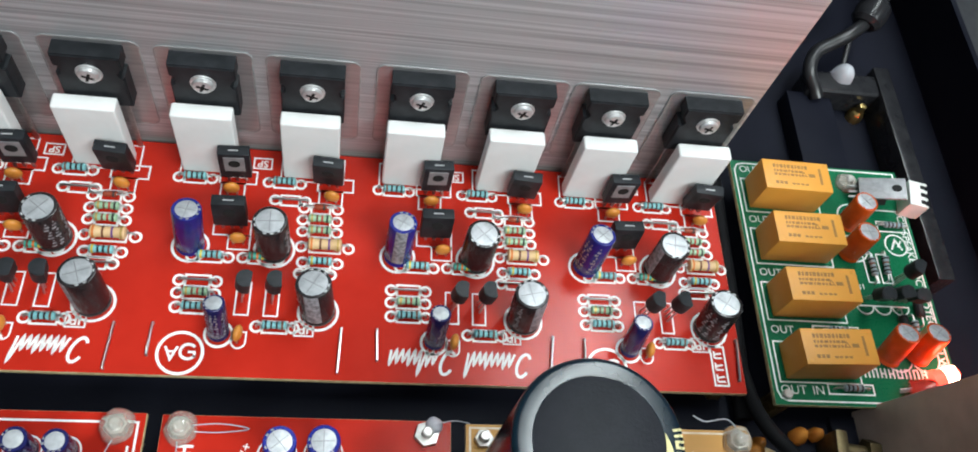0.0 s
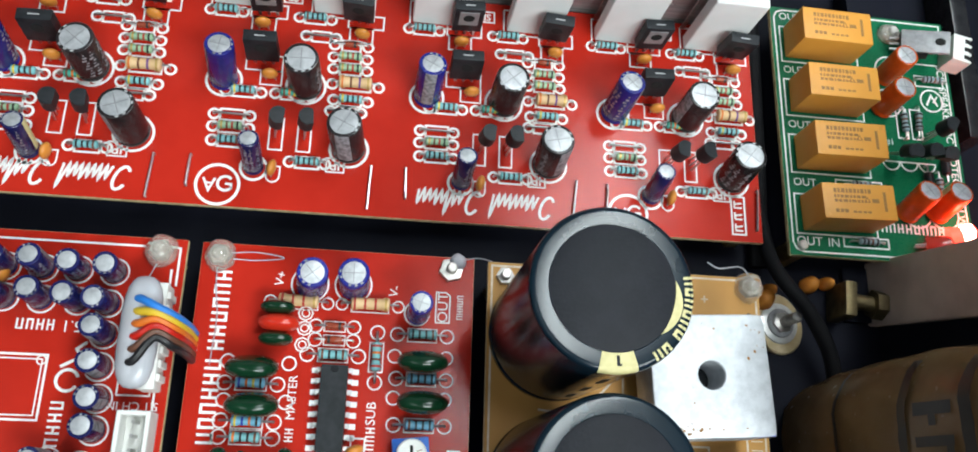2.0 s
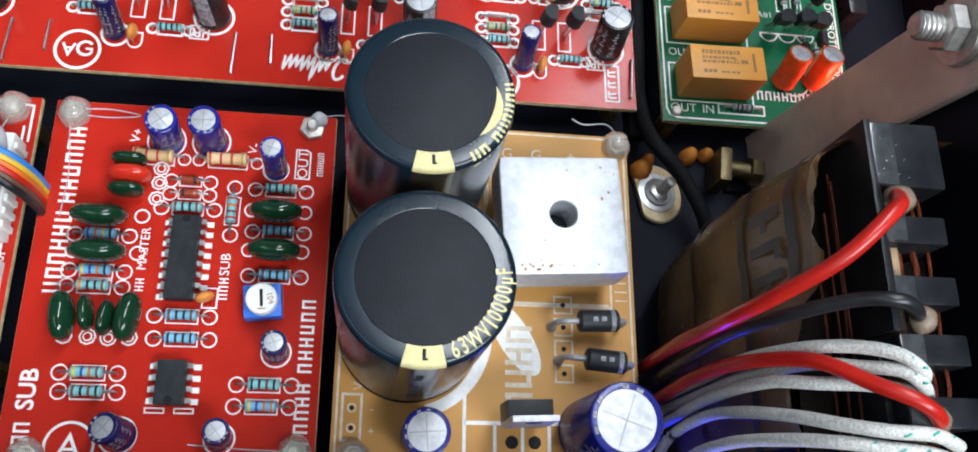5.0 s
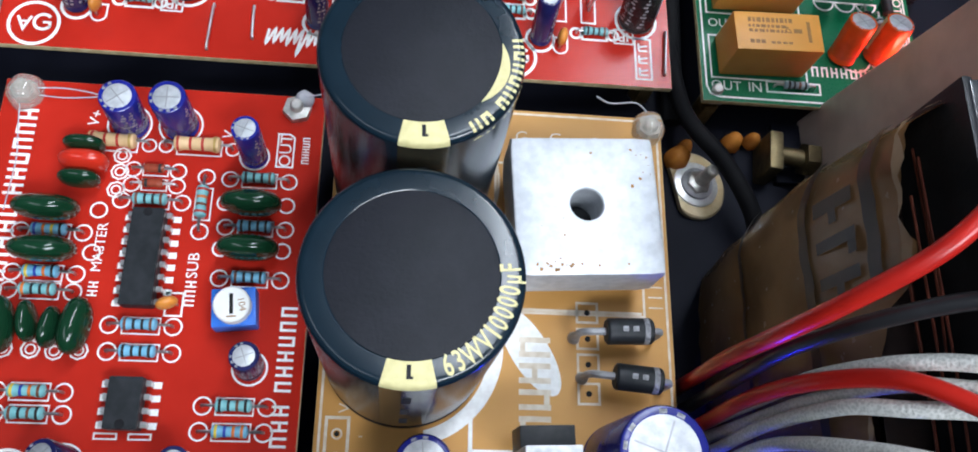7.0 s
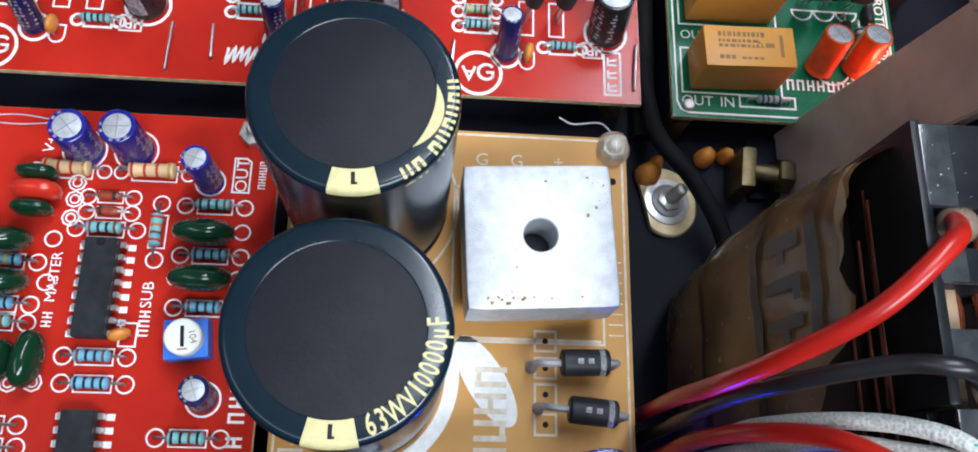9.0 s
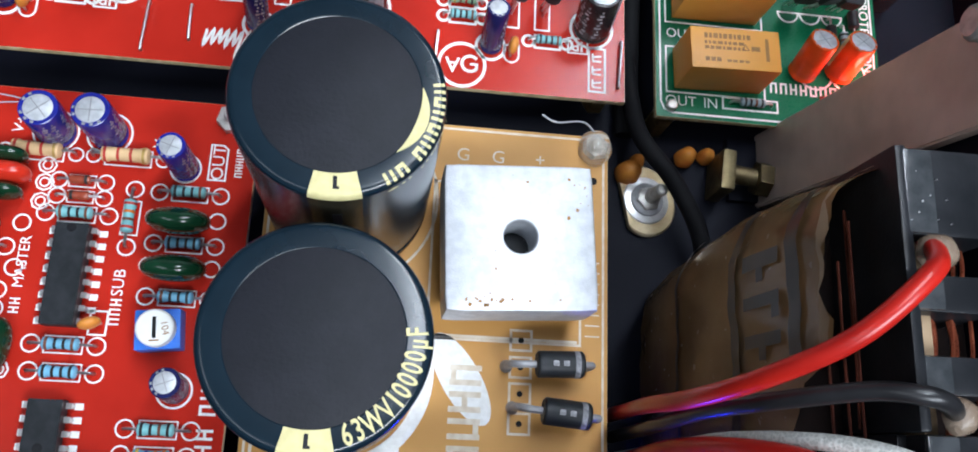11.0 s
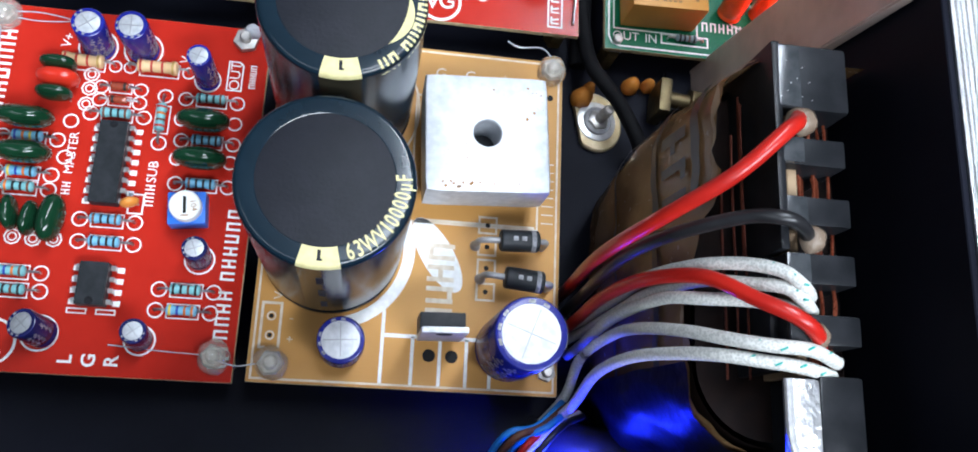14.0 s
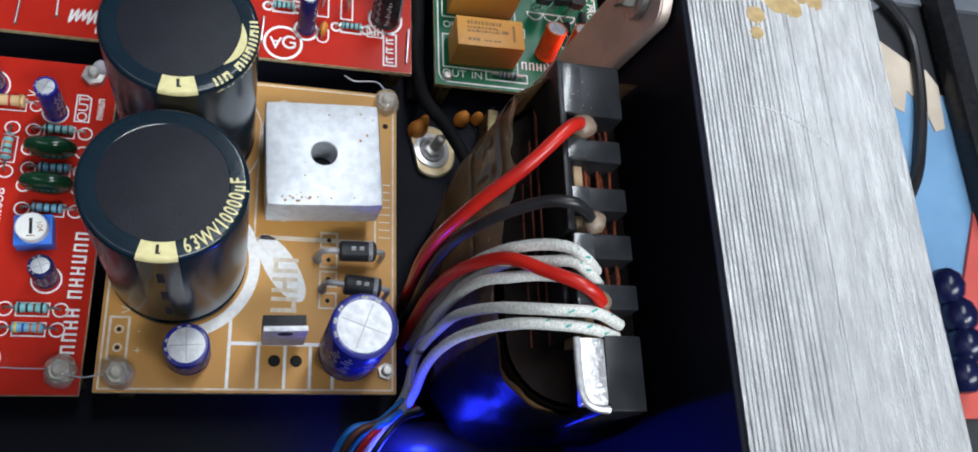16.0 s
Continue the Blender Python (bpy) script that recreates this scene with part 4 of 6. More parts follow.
def relay():
    e = thing("relay", "ochre orange plastic relay with grey print on top", "relay", "relays on the green board")
    part("case", boxed(-10.4, 10.4, -5.0, 5.0, 0.25, 12.0, bevel=0.35, seg=2), M_RELAY, e)
    part("base", boxed(-10.1, 10.1, -4.7, 4.7, -0.05, 0.3), M_BLACK, e)
    t = bmesh.new()
    rnd = random.Random(7)
    for row, (y, w) in enumerate(((2.9, 1.2), (1.25, 0.75), (0.0, 0.75))):
        x = -7.2
        while x < (1.8 if row else 3.6):
            k = 0.5 + rnd.random() * 0.8
            bar(t, x, y - w / 2, x + k, y + w / 2, 12.0, 0.03)
            x += k + 0.35
    for x0, x1 in ((-7.2, -6.2), (-5.9, -4.9), (-4.6, -3.6), (-2.2, -1.2), (-0.9, 0.1), (0.6, 1.6), (1.9, 2.9)):
        bar(t, x0, -3.3, x1, -2.3 if x0 < -3 else -2.7, 12.0, 0.03)
    stroke(t, [(1.4, -0.2), (2.2, 1.2), (3.0, -0.2)], 0.25, True, 12.0, 0.03)
    bar(t, 3.6, -0.3, 5.6, 0.8, 12.0, 0.03)
    bar(t, 6.9, -2.6, 7.7, 2.9, 12.0, 0.03)
    part("print", t, M_RELAYINK, e, "grey-brown print as plain bars")
    for x in (-9.4, 9.4):
        part("moulded_pip", lathed([(0, 12.06), (0.5, 12.04), (0.55, 11.98)], seg=12, centre=(x * 0.96, 3.9 if x > 0 else -3.9, 0)), M_RELAY, e)
    return e


spread(relay(), [(130.4 + 0.2 * i, y, ZG, 0.8 * (i - 1)) for i, y in enumerate(RY)])
spread(electrolytic(3.45, 11.8, M_ORSLEEVE, "orange electrolytic capacitor with a scored silver top", stripe=M_CREAM, lip=0.82, marks=False, group="orange capacitors"), [leaning(151.0, 106.4, ZG, 20, 0, 1.2, 12), leaning(148.6, 96.0, ZG, 80, 0.6, 1.4, 12), leaning(152.4, 63.4, ZG, 10, 0.4, 3.4, 12), leaning(161.6, 64.0, ZG, 120, 0.4, 3.2, 12)])
spread(resistor(mat("grey_blue_lacquer", (0.24, 0.32, 0.34), (0.18, 0.25, 0.27), rough=0.35), "kknk", 6.0, 1.05, 10, "grey-blue banded resistor on the green board"), [(139.3, 54.0, ZG, 0), (139, 70.8, ZG, 0), (139, 88.6, ZG, 0), (155, 91.6, ZG, 90), (159.5, 92.2, ZG, 84), (165.6, 106.3, ZG, 0), (163.4, 71.8, ZG, 90)])
spread(small_transistor("small black transistor leaning on the green board"), [(150.4, 81.6, ZG, 0, 18), (155.9, 81.4, ZG, 10, 14), (161.4, 81.2, ZG, -8, 16), (161.6, 87.6, ZG, 60, 5)])
spread(diode(M_BLACK, 4.6, 1.3, 9.5, "black power diode with a grey band on the green board"), [(166.0, 78.2, ZG, 90), (160.0, 73.6, ZG, 90)])

e = thing("terminal_connector", "white nylon plug socket with a slotted end", "connector")
b = boxed(-3, 3, -5.5, 5.5, 0, 9.0, bevel=0.3)
part("housing", b, M_NYLON, e)
for k in (-1, 0, 1):
    part("slot", boxed(1.2, 3.05, k * 3.4 - 0.9, k * 3.4 + 0.9, 1.2, 9.05), M_HOLESHADE, e)
for k in (-1.5, -0.5, 0.5, 1.5):
    part("rib", boxed(2.9, 3.9, k * 3.4 - 0.5, k * 3.4 + 0.5, 0.4, 9.0, bevel=0.15, seg=1), M_NYLON, e)
at(e, 172.4, 114.6, ZG, -12)
e.scale = (0.85, 0.8, 0.8)
e = thing("voltage_regulator", "black voltage regulator with a bare metal tab", "transistor")
part("body", boxed(-5, 5, -2.3, 2.3, 3, 12, bevel=0.25), M_BLACK, e)
part("heat_tab", boxed(-5, 5, 1.4, 2.7, 3, 18.5, bevel=0.2), M_TAB, e, "bare metal tab with a hole")
part("tab_hole", lathed([(0, 1.3), (1.7, 1.3), (1.7, 1.6)], seg=18, axis="y", centre=(0, 0, 15.4)), M_HOLESHADE, e)
for k in (-1, 0, 1):
    part("lead", boxed(k * 2.54 - 0.4, k * 2.54 + 0.4, -0.3, 0.3, -0.2, 3.1), M_LEAD, e)
part("tab_hole", lathed([(1.7, 2.65), (1.7, 2.76), (0, 2.76)], seg=18, axis="y", centre=(0, 0, 15.4)), M_HOLESHADE, e)
at(e, 152.4, 116.4, ZG + 3.0, 80, 70)
e.scale = (0.74, 0.8, 0.86)
at(glue_blob(3.6, 3.0, "clear hot glue blob over a board screw", seed=4), 154.2, 121.0, ZG)
spread(standoff(-ZF + ZG), [(154.2, 121.0, ZG, 0), (120.0, 55.8 - 3.8, ZG - 2.0, 0)])


def led(lens, label, r=2.4, h=7.5):
    e = thing("indicator_light", label, "LED", "indicator LEDs")
    part("lens", lathed([(0, h), (r * 0.45, h - 0.25), (r * 0.8, h - 0.9), (r, h - 2.3), (r, 1.2), (r * 1.15, 1.2), (r * 1.15, 0.2), (0, 0.2)], seg=20), lens, e)
    for k in (-1, 1):
        part("lead", tubed([(k * 1.2, 0, 0.4), (k * 1.2, 0, -2.4)], 0.28, seg=6), M_LEAD, e)
    return e


at(led(M_LEDCLEAR, "clear red indicator LED bent over on the green board"), 155.0, 53.6, ZG + 2.6, 0, 0, 62)
lit = led(M_LEDON, "brightly lit red indicator LED on the green board")
part("lit_core", lathed([(2.36, 3.2), (2.46, 3.5), (2.46, 5.0), (2.0, 6.5), (1.6, 6.7)], seg=18), M_LEDCORE, lit, "white-hot lit core")
at(lit, 161.0, 55.6, ZG + 4.6, 16, 0, 66)
glow_lamp("red_led_light", (171.5, 57.0, ZG + 9), 0.045, (1.0, 0.06, 0.03), 0.003)

# ---- red preamplifier board ----
pre = board("preamp_board", -37.0, 29.2, -45.6, 41.4, 0.0, M_RED, "glossy red preamplifier circuit board with white print")
s = bmesh.new()
PRE_R = [  # axial resistors: x, y, turn, lacquer, bands
    (-4.0, 15.4, 0, "t", "nkkn"), (6.2, 15.4, 90, "t", "rnor"), (17.0, 21.2, 0, "t", "kkkn"), (17.2, 10.6, 0, "b", "kkkk"), (17.2, -0.2, 0, "b", "nkkk"),
    (-22.2, 8.0, 0, "b", "boyk"), (-22.2, -0.6, 0, "b", "ybok"), (-22.2, -4.2, 0, "t", "okkn"), (-2.4, -10.4, 0, "b", "nkkn"), (-2.0, -15.6, 0, "b", "kkkk"),
    (-20.6, -23.6, 0, "t", "ybon"), (-20.2, -27.7, 0, "t", "nknk"), (17.0, -25.4, 0, "t", "kknk"), (16.8, -30.2, 0, "b", "yboo"),
]
for x, y, a, _, _ in PRE_R:
    dogbone(s, x, y, 12.0, (7.0, 3.2), 1.65, a)
for x, y in ((-4.1, 22.3), (-4.0, 19.0)):
    dogbone(s, x, y, 9.0, (5.0, 2.4), 1.6)
dogbone(s, -13.0, 27.8, 13.6, (9.0, 3.4), 1.4)
dogbone(s, 4.0, 27.9, 13.6, (9.0, 3.4), 1.4)
for x, y, r in ((-10.8, 32.4, 4.4), (-0.4, 32.8, 4.4), (15.4, 26.6, 3.0), (19.0, -18.0, 3.3), (-12.8, -36.8, 3.9), (8.4, -37.2, 3.3)):
    ring(s, x, y, r, 0.4, 28)
for x0, x1, y0, y1 in ((10.6, 23, 13.6, 18.2), (10.8, 23, 3.6, 8.4), (-28, -14, 10.6, 15.4), (-28, -14, 1.8, 6.2)):
    for u in (x0, x1):
        ring(s, u, (y0 + y1) / 2, 1.6, 0.35, 16)
for x, y in ((-11.2, 25.2), (-11.2, 21.6), (-11.4, 17.6), (-27, -15.6), (-22, -15.6), (-17.6, -15.8), (-13.2, -15.6)):
    stroke(s, circle(x, y, 1.7, 8), 0.35, True)
    ring(s, x, y, 0.9, 0.3, 12)
rect(s, 1.6, -8.2, 4.8, -3.6, 0.35)
rect(s, -7.9, -31.9, -3.9, -30.9, 0.3)
rect(s, -1.7, -31.9, 2.3, -30.9, 0.3)
for i in range(8):
    for k in (-1, 1):
        u, v = -3.2 + k * 4.7, 2.8 + (i - 3.5) * 2.54
        stroke(s, [(u - 0.7, v), (u + 0.9, v)], 1.25)
for i in range(4):
    for k in (-1, 1):
        u, v = -2.5 + k * 4.7, -25.6 + (i - 1.5) * 2.54
        stroke(s, [(u - 0.7, v), (u + 0.9, v)], 1.25)
printed(s, 0, pre, "white printed component outlines")
s = bmesh.new()
lettering(s, "V+", -17.8, 33.4, 2.2, 80)
lettering(s, "V-", 9.7, 31.8, 2.2, 80)
lettering(s, "OUT", 21.8, 28.4, 2.5, 90)
stroke(s, [(20.0, 24.6), (23.4, 24.6), (23.4, 31.4), (22.4, 32.2), (20.0, 32.2)], 0.35, True)
lettering(s, "MASTER", -12.6, 5.2, 2.0, 90)
lettering(s, "SUB", 5.9, 2.2, 2.2, 90)
lettering(s, "SUB", -34.6 + 2.2, -27.4, 3.6, 90, heavy=0.02)
for ch, x in (("L", -6.5), ("G", -1.6), ("R", 3.2)):
    lettering(s, ch, x, -42.2, 2.9, 90, heavy=0.02)
printed(s, 0, pre, "white printed lettering")
s = bmesh.new()
letter_bars(s, -31.2, 25.0, 6, 3.9, 90, 0.86, 11)
letter_bars(s, -31.2, 3.6, 6, 3.9, 90, 0.86, 12)
letter_bars(s, 25.6, -14.0, 6, 3.3, 90, 0.9, 13)
letter_bars(s, 25.6, -33.4, 6, 3.3, 90, 0.9, 14)
letter_bars(s, 5.9, -3.6, 3, 2.2, 90, 0.86, 15)
letter_bars(s, -12.6, -3.4, 2, 2.0, 90, 0.86, 16)
letter_bars(s, -32.4, -38.2, 3, 3.4, 90, 0.8, 17)
letter_bars(s, 25.9, 28.6, 5, 1.6, 90, 0.8, 18)
printed(s, 0, pre, "white printed names as plain bars")
s = bmesh.new()
ring(s, -22.4, -39.2, 5.0, 0.6, 36)
stroke(s, [(-24.6, -41.6), (-22.4, -37.0), (-20.2, -41.6)], 0.7)
stroke(s, [(-23.6, -39.8), (-21.2, -39.8)], 0.6)
printed(s, 0, pre, "white printed round mark")

LACQ = {"t": (M_TEAL, "teal banded resistor on the red preamplifier board"), "b": (M_BLUERES, "light blue banded resistor on the red preamplifier board")}
for key in sorted({(q[3], q[4]) for q in PRE_R}):
    lac, lab = LACQ[key[0]]
    spread(resistor(lac, key[1], 6.8, 1.25, 12.0, lab), [(x, y, 0, a) for x, y, a, k, bd in PRE_R if (k, bd) == key])
spread(resistor(M_BEIGE, "rrrg", 9.4, 1.7, 13.6, "large beige resistor with red bands"), [(-13.0, 27.8, 0, 0), (4.0, 27.9, 0, 0)])
spread(diode(M_DIODEGLASS, 4.0, 0.9, 9.0, "small red-brown glass diode on the red preamplifier board"), [(-4.1, 22.3, 0, 0), (-4.0, 19.0, 0, 180)])
spread(electrolytic(3.65, 13.4, M_BLUESLEEVE, "upright blue electrolytic capacitor with a silver top"), [leaning(-10.4, 32.2, 0, 30, 0.9, 0, 14), (-0.2, 32.6, 0, 80)])
spread(electrolytic(2.75, 14.4, M_BLUESLEEVE, "slim blue electrolytic capacitor with a silver top", lip=0.76), [(15.6, 26.4, 0, 60)])
spread(electrolytic(2.85, 9.0, M_NAVYSLEEVE, "short navy electrolytic capacitor with a silver top", lip=0.72), [leaning(19.0, -17.8, 0, 10, 0.2, 0.8, 11), leaning(8.4, -37.0, 0, 120, 0.6, 1.0, 11)])
spread(electrolytic(3.3, 8.6, M_NAVYSLEEVE, "short navy electrolytic capacitor leaning on the preamplifier board", lip=0.72), [leaning(-11.6, -37.0, 0, 40, -2.2, 1.2, 8)])
GREENLAB = "glossy dark green dipped film capacitor"
spread(film_cap(12.0, 5.2, 10.6, M_FILM, GREENLAB + ", leaning over its neighbours"), [(17.0, 15.2, 0, 0, 11), (17.3, 5.8, 0, 0, 11), (-21.6, 12.6, 0, 0, 14), (-20.8, 4.2, 0, 0, 14)])
spread(film_cap(8.0, 3.2, 6.5, M_FILM, GREENLAB + ", small"), [(-17.4, 25.4, 0, 0), (-17.2, 18.0, 0, 0), (-21.8, -11.2, 0, 98), (-17.6, -12.2, 0, 84)])
spread(film_cap(11.0, 5.2, 7.2, M_FILM, GREENLAB + ", standing tall"), [(-26.6, -12.0, 0, 97), (-13.0, -11.8, 0, 84)])
spread(film_cap(9.4, 4.2, 7.0, M_FILMRED, "glossy red dipped film capacitor between two green ones"), [(-16.8, 21.7, 0, 0)])
spread(dip_chip(16, "black sixteen-pin chip with bright pins"), [(-3.2, 2.8, 0, 0)])
spread(dip_chip(8, "black eight-pin chip with bright pins"), [(-2.5, -25.6, 0, 180)])
spread(ceramic_disc("orange ceramic disc capacitor beside the chip"), [(2.6, -6.4, 0, 20)])
e = thing("trimmer", "blue trimmer with a white slotted dial", "trimmer")
part("body", boxed(-4.2, 4.2, -3.8, 3.8, 0, 4.6, bevel=0.3), M_TRIM, e)
part("dial", lathed([(0, 7.2), (3.2, 7.2), (3.5, 6.9), (3.5, 4.5)], seg=28), M_NYLON, e, "white round dial")
part("slot", boxed(-0.35, 0.35, -2.0, 2.0, 7.0, 7.25), M_HOLESHADE, e)
t = bmesh.new()
lettering(t, "104", 1.9, -0.2, 1.3, -80, 7.2, 0.02)
bar(t, -0.9, -2.6, 0.9, -2.3, 7.2, 0.02)
part("print", t, M_RELAYINK, e)
at(e, 15.5, -7.0, 0, 6)
PRE_SCREWS = ((-32.6, 38.2), (23.4, 38.0), (-30.4, -41.4), (24.8, -40.0))
spread(standoff(-ZF, "small screw end under clear glue", 2.0), [(x, y, 0, 15 * i) for i, (x, y) in enumerate(PRE_SCREWS) if i != 1])
spread(standoff(-ZF), [(*PRE_SCREWS[1], 0, 15)])
for i, (x, y) in enumerate(PRE_SCREWS):
    if i != 1:
        at(glue_blob(3.9, 4.2, "clear hot glue blob over a board screw", seed=i), x, y, 0, 30 * i)
at(glue_blob(2.0, 2.0, "milky hot glue dab pulled to a thread", M_GLUEMILK, seed=9), 25.0, 40.0, 1.6)
for pts in ([(-30, 38.4, 2.2), (-24, 39.2, 1.2), (-17.5, 38.4, 0.4), (-24, 37.4, 0.5), (-29.6, 37.2, 1.4)], [(-32.8, 35.2, 1.4), (-32.6, 30, 0.4), (-31.6, 23, 0.5), (-32.0, 12, 0.4)], [(22, -39.8, 2.2), (14, -39.4, 0.6), (2, -38.6, 0.5)], [(25.2, 39.6, 3.6), (29.5, 40.6, 3.4), (33.0, 39.6, 5.0)]):
    solid("glue_thread", tubed(pts, 0.14, seg=5), M_GLUEMILK, "thin clear hot glue thread across the board", "glue", "glue threads")

# ---- red input board beside it ----
inp = board("input_board", -104, -40.4, -27.0, 41.6, 0.0, M_RED, "red surround input circuit board with white border lines")
INP_C = ((-72.0, 32.6), (-64.2, 32.7), (-56.1, 32.6), (-71.2, 25.3), (-63.1, 25.2), (-56.4, 25.0), (-56.2, 17.7), (-56.2, 10.3), (-55.5, 3.2), (-55.3, -3.8), (-64.1, -10.9), (-57.0, -11.6), (-55.2, -18.8), (-80.2, 32.6), (-79.4, 25.3))
s = bmesh.new()
stroke(s, [(-103, 39.4), (-42.0, 39.4)], 0.5)
stroke(s, [(-42.0, 39.6), (-42.0, 30)], 0.5)
stroke(s, [(-43.4, 34), (-43.4, -25.4), (-103, -25.4)], 0.5)
for x, y in INP_C:
    ring(s, x, y, 3.2, 0.4, 24)
rect(s, -90, -2, -67.6, 12.5, 0.5)
rect(s, -89, -1, -68.6, 11.5, 0.3)
ring(s, -68.8, 11.3, 1.0, 0.3, 12)
rect(s, -51.6, 4.2, -44.4, 30.0, 0.4)
printed(s, 0, inp, "white printed border and outlines")
s = bmesh.new()
lettering(s, "5.1 CH IN", -47.8, 1.9, 1.9, 180)
lettering(s, "MCU BD", -47.6, -17.0, 1.9, 180)
lettering(s, "5.1", -63.6, 19.4, 2.6, 180)
printed(s, 0, inp, "white printed lettering")
s = bmesh.new()
letter_bars(s, -71.6, 19.4, 4, 2.6, 180, 0.86, 21)
letter_bars(s, -63.8, -5.4, 6, 3.0, 90, 0.9, 22)
stroke(s, circle(-62.6, 7.0, 2.4, 18, 20, 330), 0.7)
stroke(s, [(-64.6, 10), (-60.4, 12.4), (-61.6, 14.2), (-59.6, 15.8)], 0.7)
printed(s, 0, inp, "white printed name as plain bars")
spread(electrolytic(2.75, 10.5, M_NAVYSLEEVE, "slim navy electrolytic capacitor in a close row", lip=0.72, cross=False, group="capacitors in rows on the input board"), [leaning(x, y, 0, 37 * i, 0.6 * math.sin(i), 0.6 * math.cos(2 * i), 10) for i, (x, y) in enumerate(INP_C)])
spread(ceramic_disc("orange ceramic disc capacitor between navy capacitors"), [(-79.4, 29.6, 0, 60)])
e = thing("wire_connector", "white nylon plug with a row of coloured wires", "connector")
part("socket", boxed(-48.6, -44.6, 5.0, 29.2, 0, 7.2, bevel=0.4), M_NYLON, e)
part("plug", boxed(-51.0, -46.6, 6.6, 27.6, 2.5, 11.0, bevel=1.2, seg=3), M_NYLON, e)
for k in range(7):
    part("latch_rib", boxed(-44.8, -43.9, 7 + k * 3.1, 8.6 + k * 3.1, 0.4, 6.4, bevel=0.15, seg=1), M_NYLON, e)
b = bmesh.new()
bmesh.ops.create_uvsphere(b, u_segments=22, v_segments=14, radius=1)
for v in b.verts:
    c = v.co
    v.co = Vector((-48.6 + 4.3 * math.copysign(abs(c.x) ** 0.75, c.x), 17.2 + 12.6 * math.copysign(abs(c.y) ** 0.55, c.y), 10.2 + 3.2 * c.z))
part("glue_cover", b, M_GLUEMILK, e, "milky hot glue smeared over the plug")
at(e, 2.6, 0)
for k, (m, lab) in enumerate(((M_BLUEWIRE, "blue wire"), (M_YELLOWWIRE, "yellow wire"), (M_ORANGEWIRE, "orange wire"), (M_REDWIRE, "red wire"), (M_BROWNWIRE, "brown wire"), (M_BLACKWIRE, "black wire"))):
    y0 = 23.8 - k * 2.7
    part("wire", tubed([(-50.8, y0 + 0.4, 10.8), (-48.2, y0, 13.4), (-44.4, 22.0 - k * 1.35, 14.2), (-40.6, 20.4 - k * 1.3, 11.6), (-38.9, 19.4 - k * 1.25, 4.5), (-38.8, 18.2 - k * 1.2, -6), (-39, 16 - k, -15.5)], 0.95, seg=8), m, e, lab)
e = thing("plug_socket", "empty white nylon four-way plug socket", "connector")
part("back_wall", boxed(-51.6, -50.6, -13.6, 2.0 - 1.6, 0, 7.4, bevel=0.2, seg=1), M_NYLON, e)
part("front_wall", boxed(-45.4, -44.4, -13.6, 0.4, 0, 7.4, bevel=0.2, seg=1), M_NYLON, e)
part("end_wall", boxed(-50.6, -45.4, -13.6, -12.6, 0, 7.4, bevel=0.2, seg=1), M_NYLON, e)
part("end_wall", boxed(-50.6, -45.4, -0.6, 0.4, 0, 7.4, bevel=0.2, seg=1), M_NYLON, e)
part("base", boxed(-50.7, -45.3, -12.7, -0.5, 0, 1.6), M_NYLON, e)
for k in range(4):
    part("pin", boxed(-48.4, -47.7, -11.3 + k * 3.0, -10.6 + k * 3.0, 1.5, 6.6), M_LEAD, e)
at(e, 2.6, 0)
e = thing("plug_socket", "white nylon plug socket beside navy capacitors", "connector")
part("housing", boxed(-69, -60, -23.4, -15.6, 0, 7.0, bevel=0.4), M_NYLON, e)
# slots are raised black strips in place of shaded openings
for k in range(3):
    part("slot", boxed(-67.6 + k * 2.8, -66.2 + k * 2.8, -22.0, -17.4, 3.0, 7.03), M_BLACK, e)
INP_SCREWS = ((-46.3, 38.4), (-44.6, -22.6))
spread(standoff(-ZF, "small screw end under clear glue", 2.0), [(x, y, 0, 10) for x, y in INP_SCREWS])
for i, (x, y) in enumerate(INP_SCREWS):
    at(glue_blob(4.0, 4.2, "clear hot glue blob over a board screw", seed=20 + i), x, y, 0, 50 * i)
for pts in ([(-46.6, 35.0, 1.5), (-47.6, 31.2, 3), (-48.6, 27, 8)], [(-44.8, -19.2, 1.6), (-47, -14, 1.0)], [(-48, -14.2, 1.5), (-53, -19, 0.6)]):
    solid("glue_thread", tubed(pts, 0.14, seg=5), M_GLUEMILK, "thin clear hot glue thread across the board", "glue", "glue threads")

# ---- tan power supply board ----
ps = board("power_supply_board", 32.4, 103.4, -45.2, 40.2, ZP, M_TAN, "tan paper-laminate power supply board with pale print")
s = bmesh.new()
stroke(s, [(33.4, -44.3), (102.4, -44.3), (102.4, 39.3), (33.4, 39.3)], 0.5, True)
rect(s, 34.6, -37.4, 38.8, -27.2, 0.6)
for y in (-34.6, -30.2):
    ring(s, 36.7, y, 0.9, 0.35, 14)
for y in (-5.0, -10.4, -15.6, -21.4):
    rect(s, 83.4, y - 2.0, 87.6, y + 2.0, 0.5)
stroke(s, [(68, -4.8), (97, -4.8)], 0.6)
rect(s, 66.4, -5.4, 97.6, 27.4, 0.5)
for y in range(8):
    stroke(s, [(98.6, 12 - y * 2.2), (101.6, 12 - y * 2.2)], 0.3)
stroke(s, circle(48.5, 22.8, 18.6, 40, -100, 60), 0.5)
